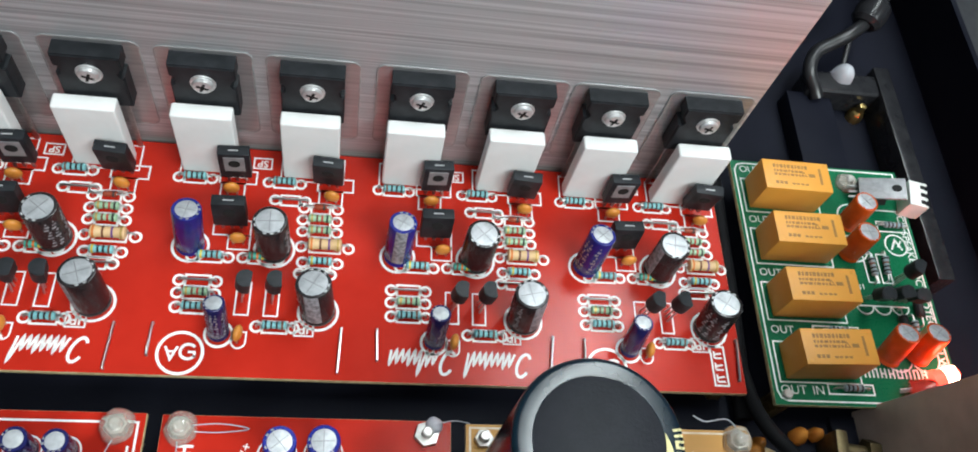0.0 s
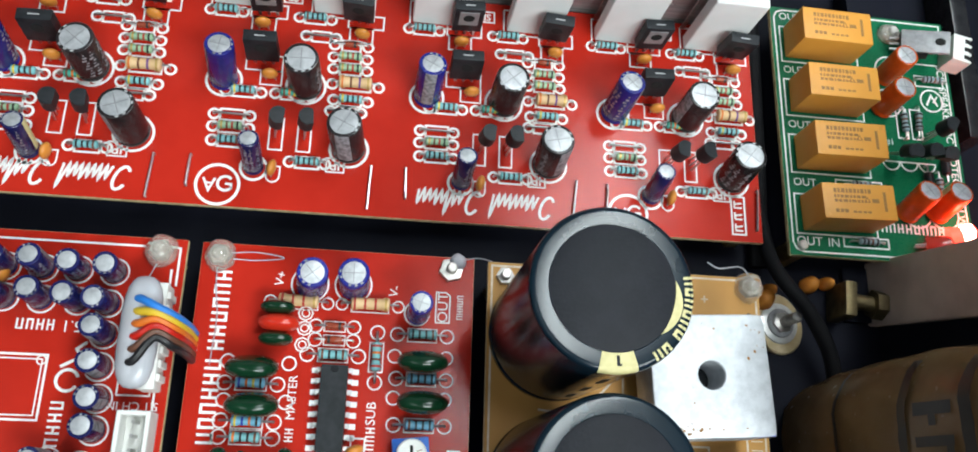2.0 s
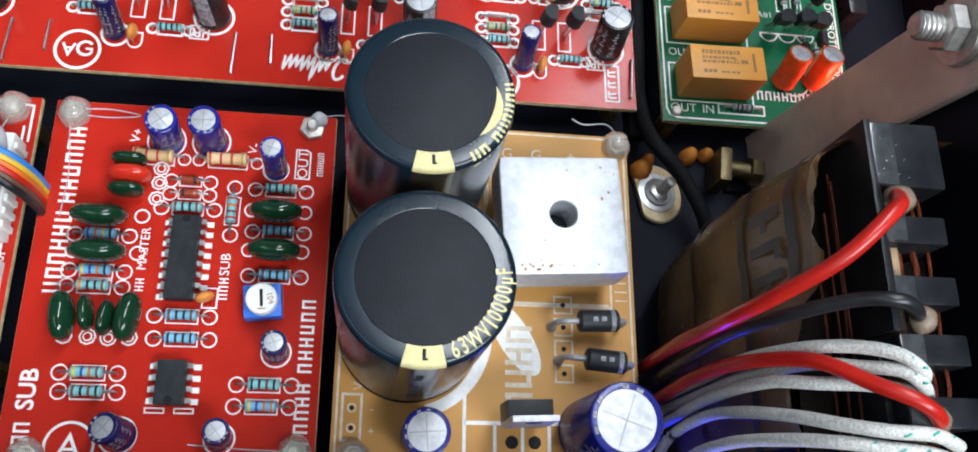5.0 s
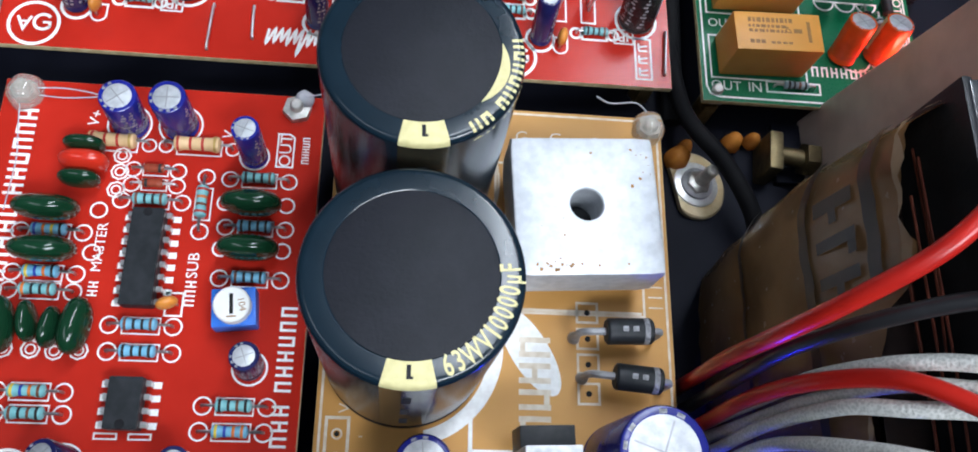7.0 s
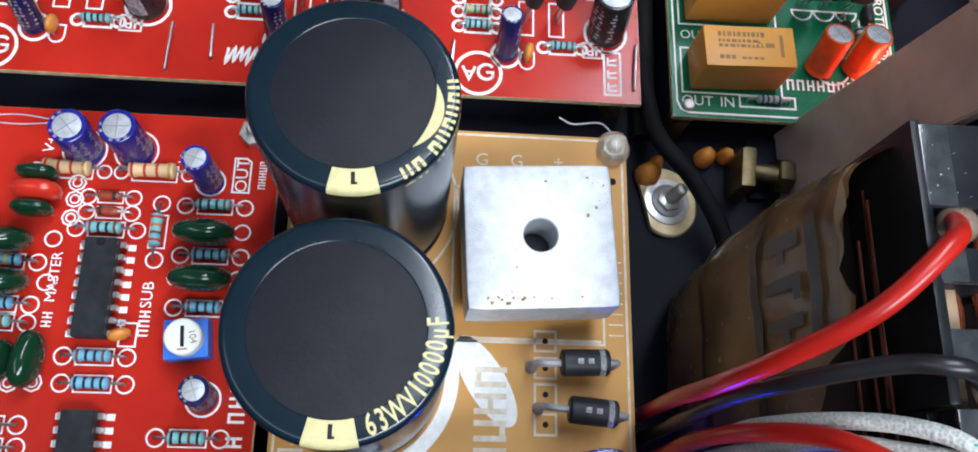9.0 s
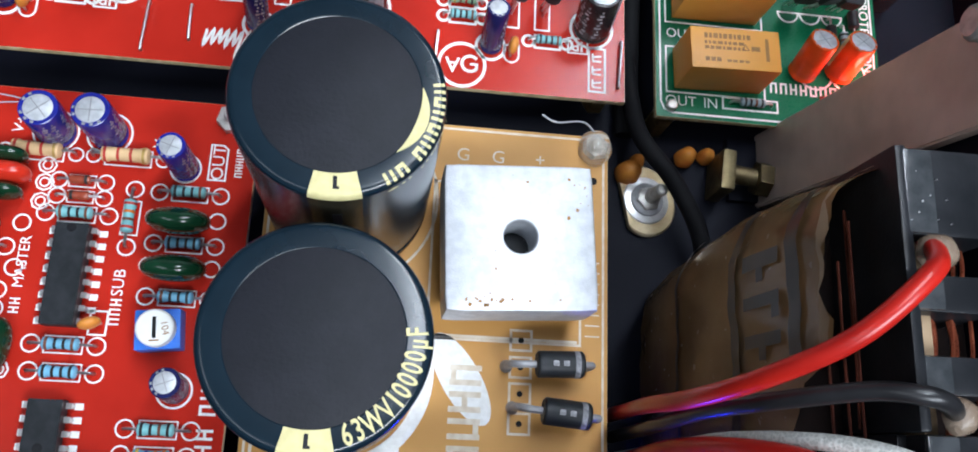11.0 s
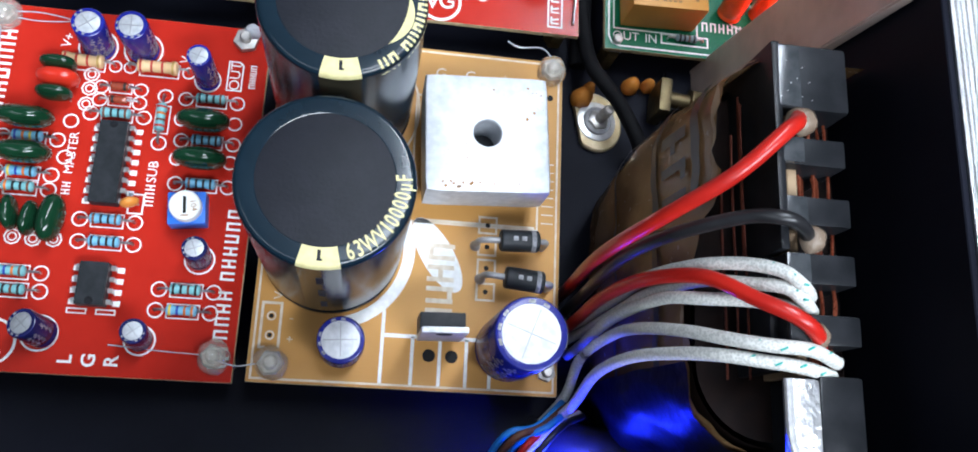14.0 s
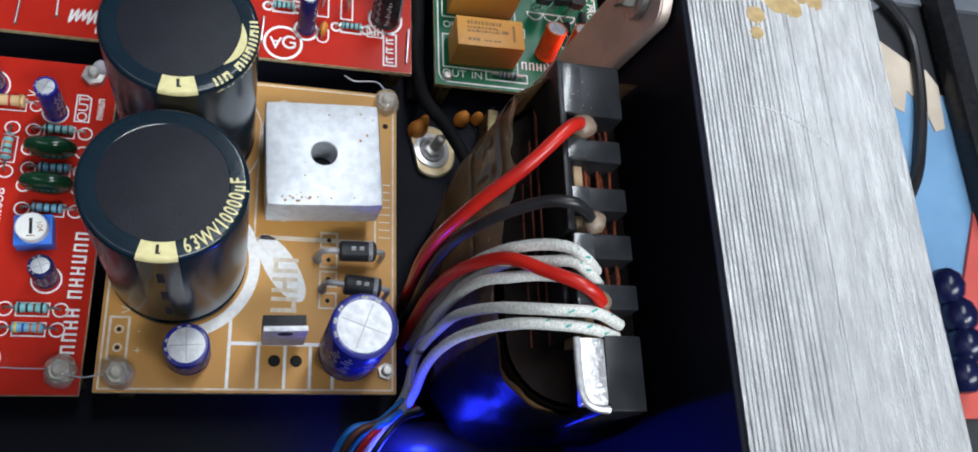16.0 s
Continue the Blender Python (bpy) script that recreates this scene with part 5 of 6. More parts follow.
lettering(s, "+", 41.2, -35.4, 2.0)
lettering(s, "-", 41.2, -30.4, 2.0)
lettering(s, "V", 38.0, -25.4, 2.2, 90)
lettering(s, "G", 72.0, 33.6, 2.8)
lettering(s, "G", 79.5, 33.6, 2.8)
lettering(s, "+", 88.5, 33.6, 2.8)
printed(s, ZP, ps, "pale printed outlines and signs", M_SILKDULL)
s = bmesh.new()
for y in (-33.0,):
    stroke(s, [(62.0, y), (90.6, y)], 0.9)
for x in (62.0, 69.0, 75.4, 81.6, 87.2):
    stroke(s, [(x, -44.3), (x, -24 if x < 63 else -33)], 0.8)
printed(s, ZP, ps, "white printed grid of lines")
s = bmesh.new()
for k in range(5):
    stroke(s, circle(48.5, -12.8, 17.3 + 0.55 * k, 40, -75, 35), 0.58, z=0.002 * k)
printed(s, ZP, ps, "broad pale printed arc")
s = bmesh.new()
ang = radians(-58)
ell = [(73.6 + 10.2 * math.cos(q) * math.cos(ang) - 3.9 * math.sin(q) * math.sin(ang), -13.2 + 10.2 * math.cos(q) * math.sin(ang) + 3.9 * math.sin(q) * math.cos(ang)) for q in [i * math.tau / 36 for i in range(36)]]
top = [s.verts.new((x, y, INK)) for x, y in ell]
s.faces.new(top)
printed(s, ZP, ps, "pale printed oval", M_SILK)
s = bmesh.new()
for k in range(4):
    yy = -11.0 - k * 5.2
    stroke(s, [(71.4, yy), (77.8, yy)], 1.1)
    stroke(s, [(71.4, yy - 2.9), (77.8, yy - 2.9)], 1.1)
    stroke(s, [(74.6 + (k % 3 - 1) * 2.4, yy), (74.6 + (k % 3 - 1) * 2.4, yy - 2.9)], 1.1, z=0.004)
for v in s.verts:
    v.co.z += 0.03
printed(s, ZP, ps, "pale printed name as plain bars", M_SILKDULL)
for x, y, r in ((72.9, -37.2, 1.5), (78.2, -37.2, 1.5), (36.7, -34.6, 0.5), (36.7, -30.2, 0.5), (85.5, -5, 0.6), (85.5, -10.4, 0.6), (85.5, -15.6, 0.6), (85.5, -21.4, 0.6), (100.2, 30, 0.8)):
    part("drilled_hole", lathed([(0, ZP + 0.06), (r, ZP + 0.06), (r, ZP)], seg=16, centre=(x, y, 0)), M_HOLESHADE, ps)


M_OLIVE = mat("dull_olive_print", (0.034, 0.031, 0.020), (0.024, 0.022, 0.015), rough=0.14, spots=300)


def smoothing_capacitor():
    e = thing("smoothing_capacitor", "large black can capacitor with pale yellow print on its top rim", "capacitor", "large smoothing capacitors")
    R, H, r0 = 16.1, 52.4, 12.25
    prof = [(0, 0), (R - 0.8, 0), (R, 0.8), (R, 2.6), (R - 0.7, 3.4), (R - 0.7, 4.6), (R, 5.4), (R, H - 1.3), (R - 0.12, H - 0.7), (R - 0.45, H - 0.25), (R - 0.95, H - 0.04), (R - 1.3, H), (r0 + 0.16, H), (r0, H - 0.1)]
    part("sleeve", lathed(prof, seg=64), M_BIGSLEEVE, e, "shiny blue-black shrink sleeve")
    part("top_disc", lathed([(r0, H - 0.11), (r0 - 0.15, H - 0.05), (0, H - 0.05)], seg=64), M_BIGTOP, e, "grained black vinyl disc")
    t = bmesh.new()
    a0, a1 = -104, -76
    n = 10
    rows = []
    for i in range(n + 1):
        a = radians(a0 + (a1 - a0) * i / n)
        rows.append([t.verts.new((q * math.cos(a), q * math.sin(a), z)) for q, z in ((r0 + 0.1, H + 0.02), (R - 1.28, H + 0.02), (R - 0.93, H - 0.02), (R - 0.43, H - 0.23), (R - 0.09, H - 0.69), (R + 0.02, H - 1.3))])
    for p, q in zip(rows, rows[1:]):
        for j in range(5):
            t.faces.new((p[j], q[j], q[j + 1], p[j + 1]))
    part("polarity_mark", t, M_CREAM, e, "pale yellow polarity patch")
    t = bmesh.new()
    rows = []
    for i in range(n + 1):
        a = radians(a0 + (a1 - a0) * i / n)
        rows.append([t.verts.new(((R + 0.03) * math.cos(a), (R + 0.03) * math.sin(a), z)) for z in (6.0, H - 1.3)])
    for p, q in zip(rows, rows[1:]):
        t.faces.new((p[0], q[0], q[1], p[1]))
    part("polarity_stripe", t, M_OLIVE, e, "dull olive stripe down the side")
    t = bmesh.new()
    box(t, -0.30, 0.30, -R + 1.35, -R + 3.3, H + 0.03, H + 0.05)
    box(t, 0.30, 0.62, -R + 1.35, -R + 1.75, H + 0.03, H + 0.05)
    part("minus_sign", t, M_BIGTOP, e)
    t = bmesh.new()
    for k in range(3):
        box(t, -0.7, 0.7, -R - 0.1, -R - 0.03, 12 + k * 13, 18 + k * 13)
    part("minus_sign", t, M_BIGTOP, e)
    return e, R, H, r0


# the rim lettering reads round the edge, letter by letter
def rim_lettering(e, R, H, r0):
    t = bmesh.new()
    word = "63WV10000µF"
    rm = (r0 + R - 0.6) / 2
    a = -71.0
    step = {"W": 10.6, "1": 5.0, "µ": 6.4, "V": 7.8}
    for ch in word:
        w = step.get(ch, 6.4)
        a += w / 2
        x, y = rm * math.cos(radians(a)), rm * math.sin(radians(a))
        lettering(t, ch, x, y, 2.95, a + 90, H, 0.03, heavy=0.016, narrow=0.64 if ch != "1" else 0.8)
        a += w / 2 + 0.5
    part("rim_lettering", t, M_CREAM, e, "pale yellow lettering round the rim", smooth=False)


def rim_marks(e, R, H, r0):
    t = bmesh.new()
    a = -62.0
    for k in range(9):
        if k == 2:
            a += 5.0
            continue
        strips = [(0.0, 2.0, (R - 2.1, H + 0.03), (R - 1.3, H + 0.03)), (0.0, 2.0, (R - 1.3, H + 0.03), (R - 0.38, H - 0.18)), (0.0, 2.0, (R - 0.38, H - 0.18), (R + 0.04, H - 2.3))]
        strips += [(4.2, 6.2, p, q) for _, _, p, q in strips]
        strips.append((2.0, 4.2, (R - 2.1, H + 0.03), (R - 1.5, H + 0.03)) if k % 2 else (2.0, 4.2, (R + 0.03, H - 1.6), (R + 0.04, H - 2.3)))
        for q0, q1, p, q in strips:
            vs = [t.verts.new((rr * math.cos(u), rr * math.sin(u), z)) for u in (radians(a + q0), radians(a + q1)) for rr, z in (p, q)]
            t.faces.new((vs[0], vs[2], vs[3], vs[1]))
        a += 8.4
    part("print", t, M_CREAM, e, "pale yellow print as plain bars", smooth=False)
    t = bmesh.new()
    n = 14
    out, inn = [], []
    for i in range(n + 1):
        a = radians(-46 + 52 * i / n)
        k = math.sin(math.pi * i / n)
        out.append(t.verts.new(((r0 + 0.2 + 1.4 * k) * math.cos(a), (r0 + 0.2 + 1.4 * k) * math.sin(a), H + 0.02)))
        inn.append(t.verts.new(((r0 + 0.15 - 0.25 * k) * math.cos(a), (r0 + 0.15 - 0.25 * k) * math.sin(a), H + 0.02)))
    for i in range(n):
        t.faces.new((out[i], out[i + 1], inn[i + 1], inn[i]))
    part("crescent_mark", t, M_CREAM, e, "pale yellow crescent mark")


cap, R_, H_, r_ = smoothing_capacitor()
rim_lettering(cap, R_, H_, r_)
at(cap, 48.8, -13.0, ZP, 0)
cap, R_, H_, r_ = smoothing_capacitor()
rim_marks(cap, R_, H_, r_)
at(cap, 48.8, 22.5, ZP, 3)

e = thing("bridge_rectifier", "square silver metal bridge rectifier with a round hole", "rectifier")
def drilled_case(half_x, half_y, low, top, hole, bevel):
    """A block with rounded upper edges and a round hole down its middle."""
    b = bmesh.new()
    n = 56
    rings = []
    for inset, z in ((0, low), (0, top - bevel), (bevel * 0.3, top - bevel * 0.3), (bevel, top)):
        row = []
        for i in range(n):
            a = math.tau * i / n
            c, d = math.cos(a), math.sin(a)
            k = (abs(c) ** 40 + abs(d) ** 40) ** (-1 / 40)
            row.append(b.verts.new(((half_x - inset) * c * k, (half_y - inset) * d * k, z)))
        rings.append(row)
    for r, z in ((hole + 0.25, top), (hole, top - 0.3), (hole, low + 1)):
        rings.append([b.verts.new((r * math.cos(math.tau * i / n), r * math.sin(math.tau * i / n), z)) for i in range(n)])
    for p, q in zip(rings, rings[1:]):
        for i in range(n):
            b.faces.new((p[i], p[(i + 1) % n], q[(i + 1) % n], q[i]))
    return b


part("case", drilled_case(14.3, 14.1, 6.5, 17.7, 3.2, 0.7), M_BRIDGE, e, "satin aluminium case with worn black specks")
part("potting", boxed(-13.4, 13.4, -13.2, 13.2, 6.1, 7.6), M_BLACK, e)
rnd = random.Random(5)
t = bmesh.new()
for k in range(34):
    if k < 16:
        x, y = rnd.uniform(-13, 2), rnd.uniform(-13.2, -11.6)
    elif k < 26:
        x, y = rnd.uniform(9, 13.4), rnd.uniform(2, 13.2)
    else:
        x, y = rnd.uniform(-12, 13), rnd.uniform(-12, 12.6)
    if x * x + y * y < 20:
        continue
    q = rnd.uniform(0.1, 0.42)
    pts = [t.verts.new((x + q * rnd.uniform(0.6, 1.3) * math.cos(i * math.tau / 7), y + q * rnd.uniform(0.6, 1.3) * math.sin(i * math.tau / 7), 17.715)) for i in range(7)]
    t.faces.new(pts)
part("worn_specks", t, M_RELAYINK, e, "dark worn specks", smooth=False)
for x, y in ((-9, -9), (9, -9), (-9, 9), (9, 9)):
    part("terminal", boxed(x - 0.6, x + 0.6, y - 3, y + 3, -0.2, 6.4), M_LEAD, e)
at(e, 82.0, 12.0, ZP, 3.2)

e = electrolytic(7.7, 28.5, M_BLUESLEEVE, "blue electrolytic capacitor with a bright cross-scored top", lip=0.80)
at(e, 91.2, -34.6, ZP, -32)
e = electrolytic(5.2, 11.0, M_BLUESLEEVE, "squat blue electrolytic capacitor with a bright cross-scored top", lip=0.80)
at(e, 52.8, -36.0, ZP, -8)


def power_diode():
    e = thing("power_diode", "black power diode standing on kinked bare legs", "diode", "power diodes")
    part("body", lathed([(0, -4.6), (2.2, -4.6), (2.6, -4.2), (2.6, 4.2), (2.2, 4.6), (0, 4.6)], seg=20, axis="x", centre=(0, 0, 7.6)), M_BLACK, e)
    part("band", lathed([(2.6, 2.6), (2.63, 2.65), (2.63, 3.6), (2.6, 3.65)], seg=20, axis="x", centre=(0, 0, 7.6)), M_FAINT, e)
    t = bmesh.new()
    for k in range(2):
        bar(t, -1.8 + k * 2.0, -0.5, -0.7 + k * 2.0, 0.5, 10.2, 0.03)
    part("print", t, M_FAINT, e)
    part("lead", tubed([(-4.5, 0, 7.6), (-7.5, 0, 7.6), (-9.2, 0.2, 5.6), (-9.4, 0.2, -0.2)], 0.75, seg=8, steps=4), M_TAB, e)
    part("lead", tubed([(4.5, 0, 7.6), (6.2, 0, 7.2), (6.8, 0, 5.0), (6.8, 0, -0.2)], 0.7, seg=8, steps=4), M_TAB, e)
    part("solder_bead", lathed([(0, 2.0), (0.9, 1.4), (1.3, 0.2), (1.3, 0)], seg=12, centre=(-9.4, 0.2, 0)), M_TAB, e)
    return e


spread(power_diode(), [(92.0, -10.2, ZP, 2), (93.4, -19.4, ZP, -5)])
e = thing("voltage_regulator", "black regulator with a bare metal tab standing on the tan board", "transistor")
part("body", boxed(-5, 5, -2.4, 2.0, 5.2, 15.0, bevel=0.3), M_BLACK, e)
part("heat_tab", boxed(-5, 5, -3.2, -1.9, 5.2, 20.5, bevel=0.25), M_ALTOP, e, "bright bare metal tab")
part("tab_hole", lathed([(0, -3.26), (1.8, -3.26), (1.8, -3.0)], seg=18, axis="y", centre=(0, 0, 17.6)), M_HOLESHADE, e)
for k in (-1, 0, 1):
    part("lead", boxed(k * 2.54 - 0.4, k * 2.54 + 0.4, -0.3, 0.3, -0.2, 5.3), M_LEAD, e)
at(e, 74.4, -31.2, ZP, 2)
PS_SCREWS = ((37.6, -40.8), (100.4, 37.4), (100.6, -39.6), (36.6, 36.6))
spread(standoff(-ZF + ZP, "small screw end under clear glue", 2.0), [(x, y, ZP, 20 * i) for i, (x, y) in enumerate(PS_SCREWS) if i < 2])
spread(standoff(-ZF + ZP, nut=2.3), [(x, y, ZP, 20 * i) for i, (x, y) in enumerate(PS_SCREWS) if i > 1])
for i in (0, 1):
    at(glue_blob(3.9, 4.4, "clear hot glue blob over a board screw", seed=30 + i), *PS_SCREWS[i], ZP, 40 * i)
for pts in ([(34.5, -41.4, 5), (30, -42, 4), (25.6, -40.8, 3.4)], [(100, 40, 5), (97, 42, 6), (91, 41, 7), (88, 42.4, 7)]):
    solid("glue_thread", tubed(pts, 0.18, seg=5), M_GLUEMILK, "thin clear hot glue thread between the boards", "glue", "glue threads")

# ---- side heat sink and the strap bolted to it ----
SX, ST = 150.0, 85.0
e = thing("side_heat_sink", "thick bare aluminium heat sink with a saw-marked top edge", "heat sink")
rnd = random.Random(12)
prof = []
x = SX
while x < 197.0:
    w = rnd.uniform(0.8, 1.5) if x < SX + 18 else rnd.uniform(0.7, 1.9)
    d = rnd.uniform(0.3, 0.8) if x < SX + 18 else rnd.choice((0.05, 0.09, 0.13, 0.28))
    prof += [(x, ST), (min(x + w * 0.6, 197), ST + rnd.uniform(-0.05, 0.1)), (min(x + w * 0.8, 197), ST - d)]
    x += w
prof += [(197.4, ST - 0.3), (197.4, ST - 8), (SX, ST - 8)]
b = bmesh.new()
A = [b.verts.new((px, 43.4, pz)) for px, pz in prof]
B = [b.verts.new((px, -135, pz)) for px, pz in prof]
for i in range(len(prof)):
    j = (i + 1) % len(prof)
    b.faces.new((A[i], A[j], B[j], B[i]))
b.faces.new(A)
b.faces.new(B[::-1])
part("top_flange", b, M_SINKCUT, e, "bare aluminium flange with long saw marks", smooth=False)
part("web", boxed(SX + 1.2, SX + 7, -135, 43.2, -60, ST - 8), M_SINKCUT, e)
for k in range(7):
    part("fin", boxed(SX + 12 + k * 5.6, SX + 13.8 + k * 5.6, -135, 43.2, -60, ST - 8), M_SINKCUT, e)
t = bmesh.new()
for k in range(26):
    a = radians(38 - k * 1.75)
    lathe(t, [(0, ST + 0.25), (0.22, ST + 0.2), (0.3, ST - 0.1)], seg=6, centre=(166 + 26 * math.sin(a) - 4, -33 + 33 * math.cos(a), 0))
part("scratch_dots", t, M_BRIGHT, e)
for x, y, q in ((172.0, 27.2, 3.0), (175.4, 25.6, 2.2), (181.6, 28.4, 2.0), (166.0, 22.5, 1.9), (165.7, 18.0, 1.4), (178.4, 29.0, 1.6)):
    at(glue_blob(q * 1.2, 0.22, "dried yellow glue stain on the heat sink edge", M_STAIN, seed=int(x)), x, y, ST - 0.05)
solid("inner_panel", boxed(SX - 1.2, SX + 1.2, -135, 43.4, ZF, ST - 0.6, bevel=0.2, seg=1), M_PAINT, "scuffed black painted panel against the side heat sink", "panel", kind="structure")

e = thing("bracing_strap", "dull aluminium strap bolted to the black side panel", "bracket")
b = bmesh.new()
lo, hi = Vector((0, 42.5, ZF)), Vector((0, 30.6, 79.0))
d = (hi - lo).normalized()
n2 = Vector((0, -d.z, d.y))
W = 9.2
pts = [lo + n2 * W, hi + n2 * W] + [hi + n2 * W * math.cos(q) + d * W * 0.55 * math.sin(q) for q in [i * math.pi / 10 for i in range(1, 10)]] + [hi - n2 * W, lo - n2 * W]
fr = [b.verts.new((SX - 4.4, p.y, p.z)) for p in pts]
bk = [b.verts.new((SX - 1.9, p.y, p.z)) for p in pts]
for i in range(len(pts)):
    j = (i + 1) % len(pts)
    b.faces.new((fr[i], fr[j], bk[j], bk[i]))
b.faces.new(fr)
b.faces.new(bk[::-1])
bmesh.ops.recalc_face_normals(b, faces=b.faces)
bmesh.ops.bevel(b, geom=[q for q in b.edges if abs(q.verts[0].co.x - q.verts[1].co.x) < 0.01 and q.verts[0].co.x < SX - 4], offset=0.4, segments=2, affect="EDGES")
part("strap", b, M_STRAP, e)
# the foot takes the chassis black instead of the strap's aluminium
part("foot", boxed(SX - 12, SX - 4.4, 34, 50, ZF, ZF + 2.2, bevel=0.3), M_PAINT, e, "black foot of the strap")
at_ = (0, 33.2, 74.0)
part("bolt", lathed([(0, SX - 14.5), (2.0, SX - 14.5), (2.5, SX - 14.0), (2.5, SX - 4.4)], seg=18, axis="x", centre=at_), M_STEEL, e, "threaded steel bolt end")
for k in range(5):
    part("thread_turn", lathed([(2.45, SX - 13.9 + k), (2.75, SX - 13.5 + k), (2.45, SX - 13.1 + k)], seg=18, axis="x", centre=at_), M_STEEL, e)
part("nut", lathed([(2.4, SX - 9.6), (4.2, SX - 9.5), (4.7, SX - 9.0), (4.7, SX - 6.4), (4.2, SX - 6.0)], seg=6, axis="x", centre=at_), M_STEEL, e, "bright hex nut")
part("washer", lathed([(2.5, SX - 6.3), (6.6, SX - 6.1), (6.8, SX - 5.6), (6.8, SX - 4.5)], seg=36, axis="x", centre=at_), M_STEEL, e, "wide bright washer")
part("lock_washer", lathed([(7.4, SX - 1.95), (8.2, SX - 3.2), (8.2, SX - 1.9)], seg=30, axis="x", centre=(0, 32.0, 76.0)), M_STEEL, e)

# ---- transformer ----
tr = thing("transformer", "large transformer with a paper-wrapped winding and black bobbin", "transformer")
TZ = 68.0
FX0, FX1 = 126.6, 140.2
part("flange", boxed(FX0, FX0 + 1.7, -22.6, 16.6, 20, TZ, bevel=0.5), M_BOBBIN, tr, "black nylon bobbin flange")
part("flange", boxed(FX0, FX0 + 1.7, -43.0, -22.7, 20, TZ - 5.4, bevel=0.5), M_BOBBIN, tr, "black nylon bobbin flange, notched where leads leave")
part("end_block", boxed(FX0 + 0.2, FX1 + 1.2, 3.6, 16.4, -10, TZ - 0.3, bevel=0.8), M_BOBBIN, tr)
for k, (y0, y1) in enumerate(((-6.8, -1.6), (-17.8, -12.6), (-28.2, -22.8), (-38.6, -33.4))):
    part("finger", boxed(FX0 + 1.4, FX1 + 0.2 * k, y0, y1, 30, TZ - 0.8, bevel=0.5), M_BOBBIN, tr)
# paler, glossier raised strips along the left of block and fingers
M_PADGLOSS = mat("glossy_grey_nylon", (0.026, 0.029, 0.032), (0.050, 0.054, 0.058), rough=0.18, spots=320, grain=1400, bump=0.6, coat=0.3)
for k, (y0, y1) in enumerate(((3.9, 16.0), (-6.6, -1.8), (-17.6, -12.8), (-28.0, -23.0), (-38.4, -33.6))):
    part("gloss_strip", boxed(FX0 + 1.0, FX0 + 5.4, y0, y1, TZ - 1.2, TZ + 0.05 - 0.08 * k, bevel=0.35), M_PADGLOSS, tr, "raised strip in a paler, glossier grey")
rnd = random.Random(31)
t = bmesh.new()
for k in range(9):
    x, y, q = FX0 + 1.4 + rnd.uniform(0, 6), rnd.uniform(4.4, 15.4), rnd.uniform(0.06, 0.17)
    lathe(t, [(0, TZ + 0.16), (q, TZ + 0.1), (q * 1.1, TZ - 0.4)], seg=7, centre=(x, y, 0))
part("paint_specks", t, M_TAB, tr, "pale paint specks")
part("end_plate", boxed(FX0 + 6.3, FX1 + 0.6, -58.4, -43.6, -10, TZ - 1.4, bevel=0.6), M_BOBBIN, tr)
b = boxed(FX0 + 0.4, FX0 + 6.2, -57.4, -44.2, TZ - 3.4, TZ - 1.0, bevel=0.8)
part("metal_frame", b, mat("crinkled_bright_tin", (0.86, 0.86, 0.86), (0.60, 0.60, 0.61), rough=0.22, rough2=0.4, metal=0.8, spots=350, grain=700, bump=0.9, depth=0.0004), tr, "bright bare steel frame corner")
b = tubed([(FX0 + 0.3, -44.4, TZ - 0.8), (FX0 + 0.4, -53.6, TZ - 0.8), (FX0 + 1.4, -56.6, TZ - 0.9), (FX0 + 3.4, -57.8, TZ - 1.0), (FX0 + 6.0, -58.2, TZ - 1.0)], 0.75, seg=10)
part("frame_rim", b, M_BRIGHT, tr, "rolled bright steel rim")
part("core", boxed(FX0 + 6, SX - 2, -58, 15, ZF, 40, bevel=0.6), M_BOBBIN, tr, "black varnished iron core")
rnd = random.Random(3)
for y0, y1 in ((-1.6, 3.6), (-12.6, -6.8), (-22.8, -17.8), (-33.4, -28.2), (-43.4, -38.6)):
    part("insulation_strip", boxed(FX0 + 3.6, FX0 + 5.6, y0 - 0.3, y1 + 0.3, TZ - 16, TZ - 3.6 - rnd.random(), bevel=0.2, seg=1), M_TANSTRIP, tr, "tan press-board strip")
    for k in range(9):
        x = FX0 + 6.3 + k * 0.8 + rnd.uniform(-0.3, 0.3)
        z = TZ - 5.0 - rnd.uniform(0, 3.5)
        part("copper_wire", tubed([(x, y0 - 0.5, z - 0.4), (x + rnd.uniform(-0.2, 0.2), (y0 + y1) / 2, z + 0.1), (x + rnd.uniform(-0.3, 0.3), y1 + 0.5, z - 0.2)], 0.32, seg=6, steps=3), M_COPPER, tr)
# strands in the gap get a darker copper than those between the fingers
M_DARKCOPPER = mat("dark_copper", (0.13, 0.038, 0.024), (0.06, 0.018, 0.012), rough=0.25, metal=0.5, spots=300)
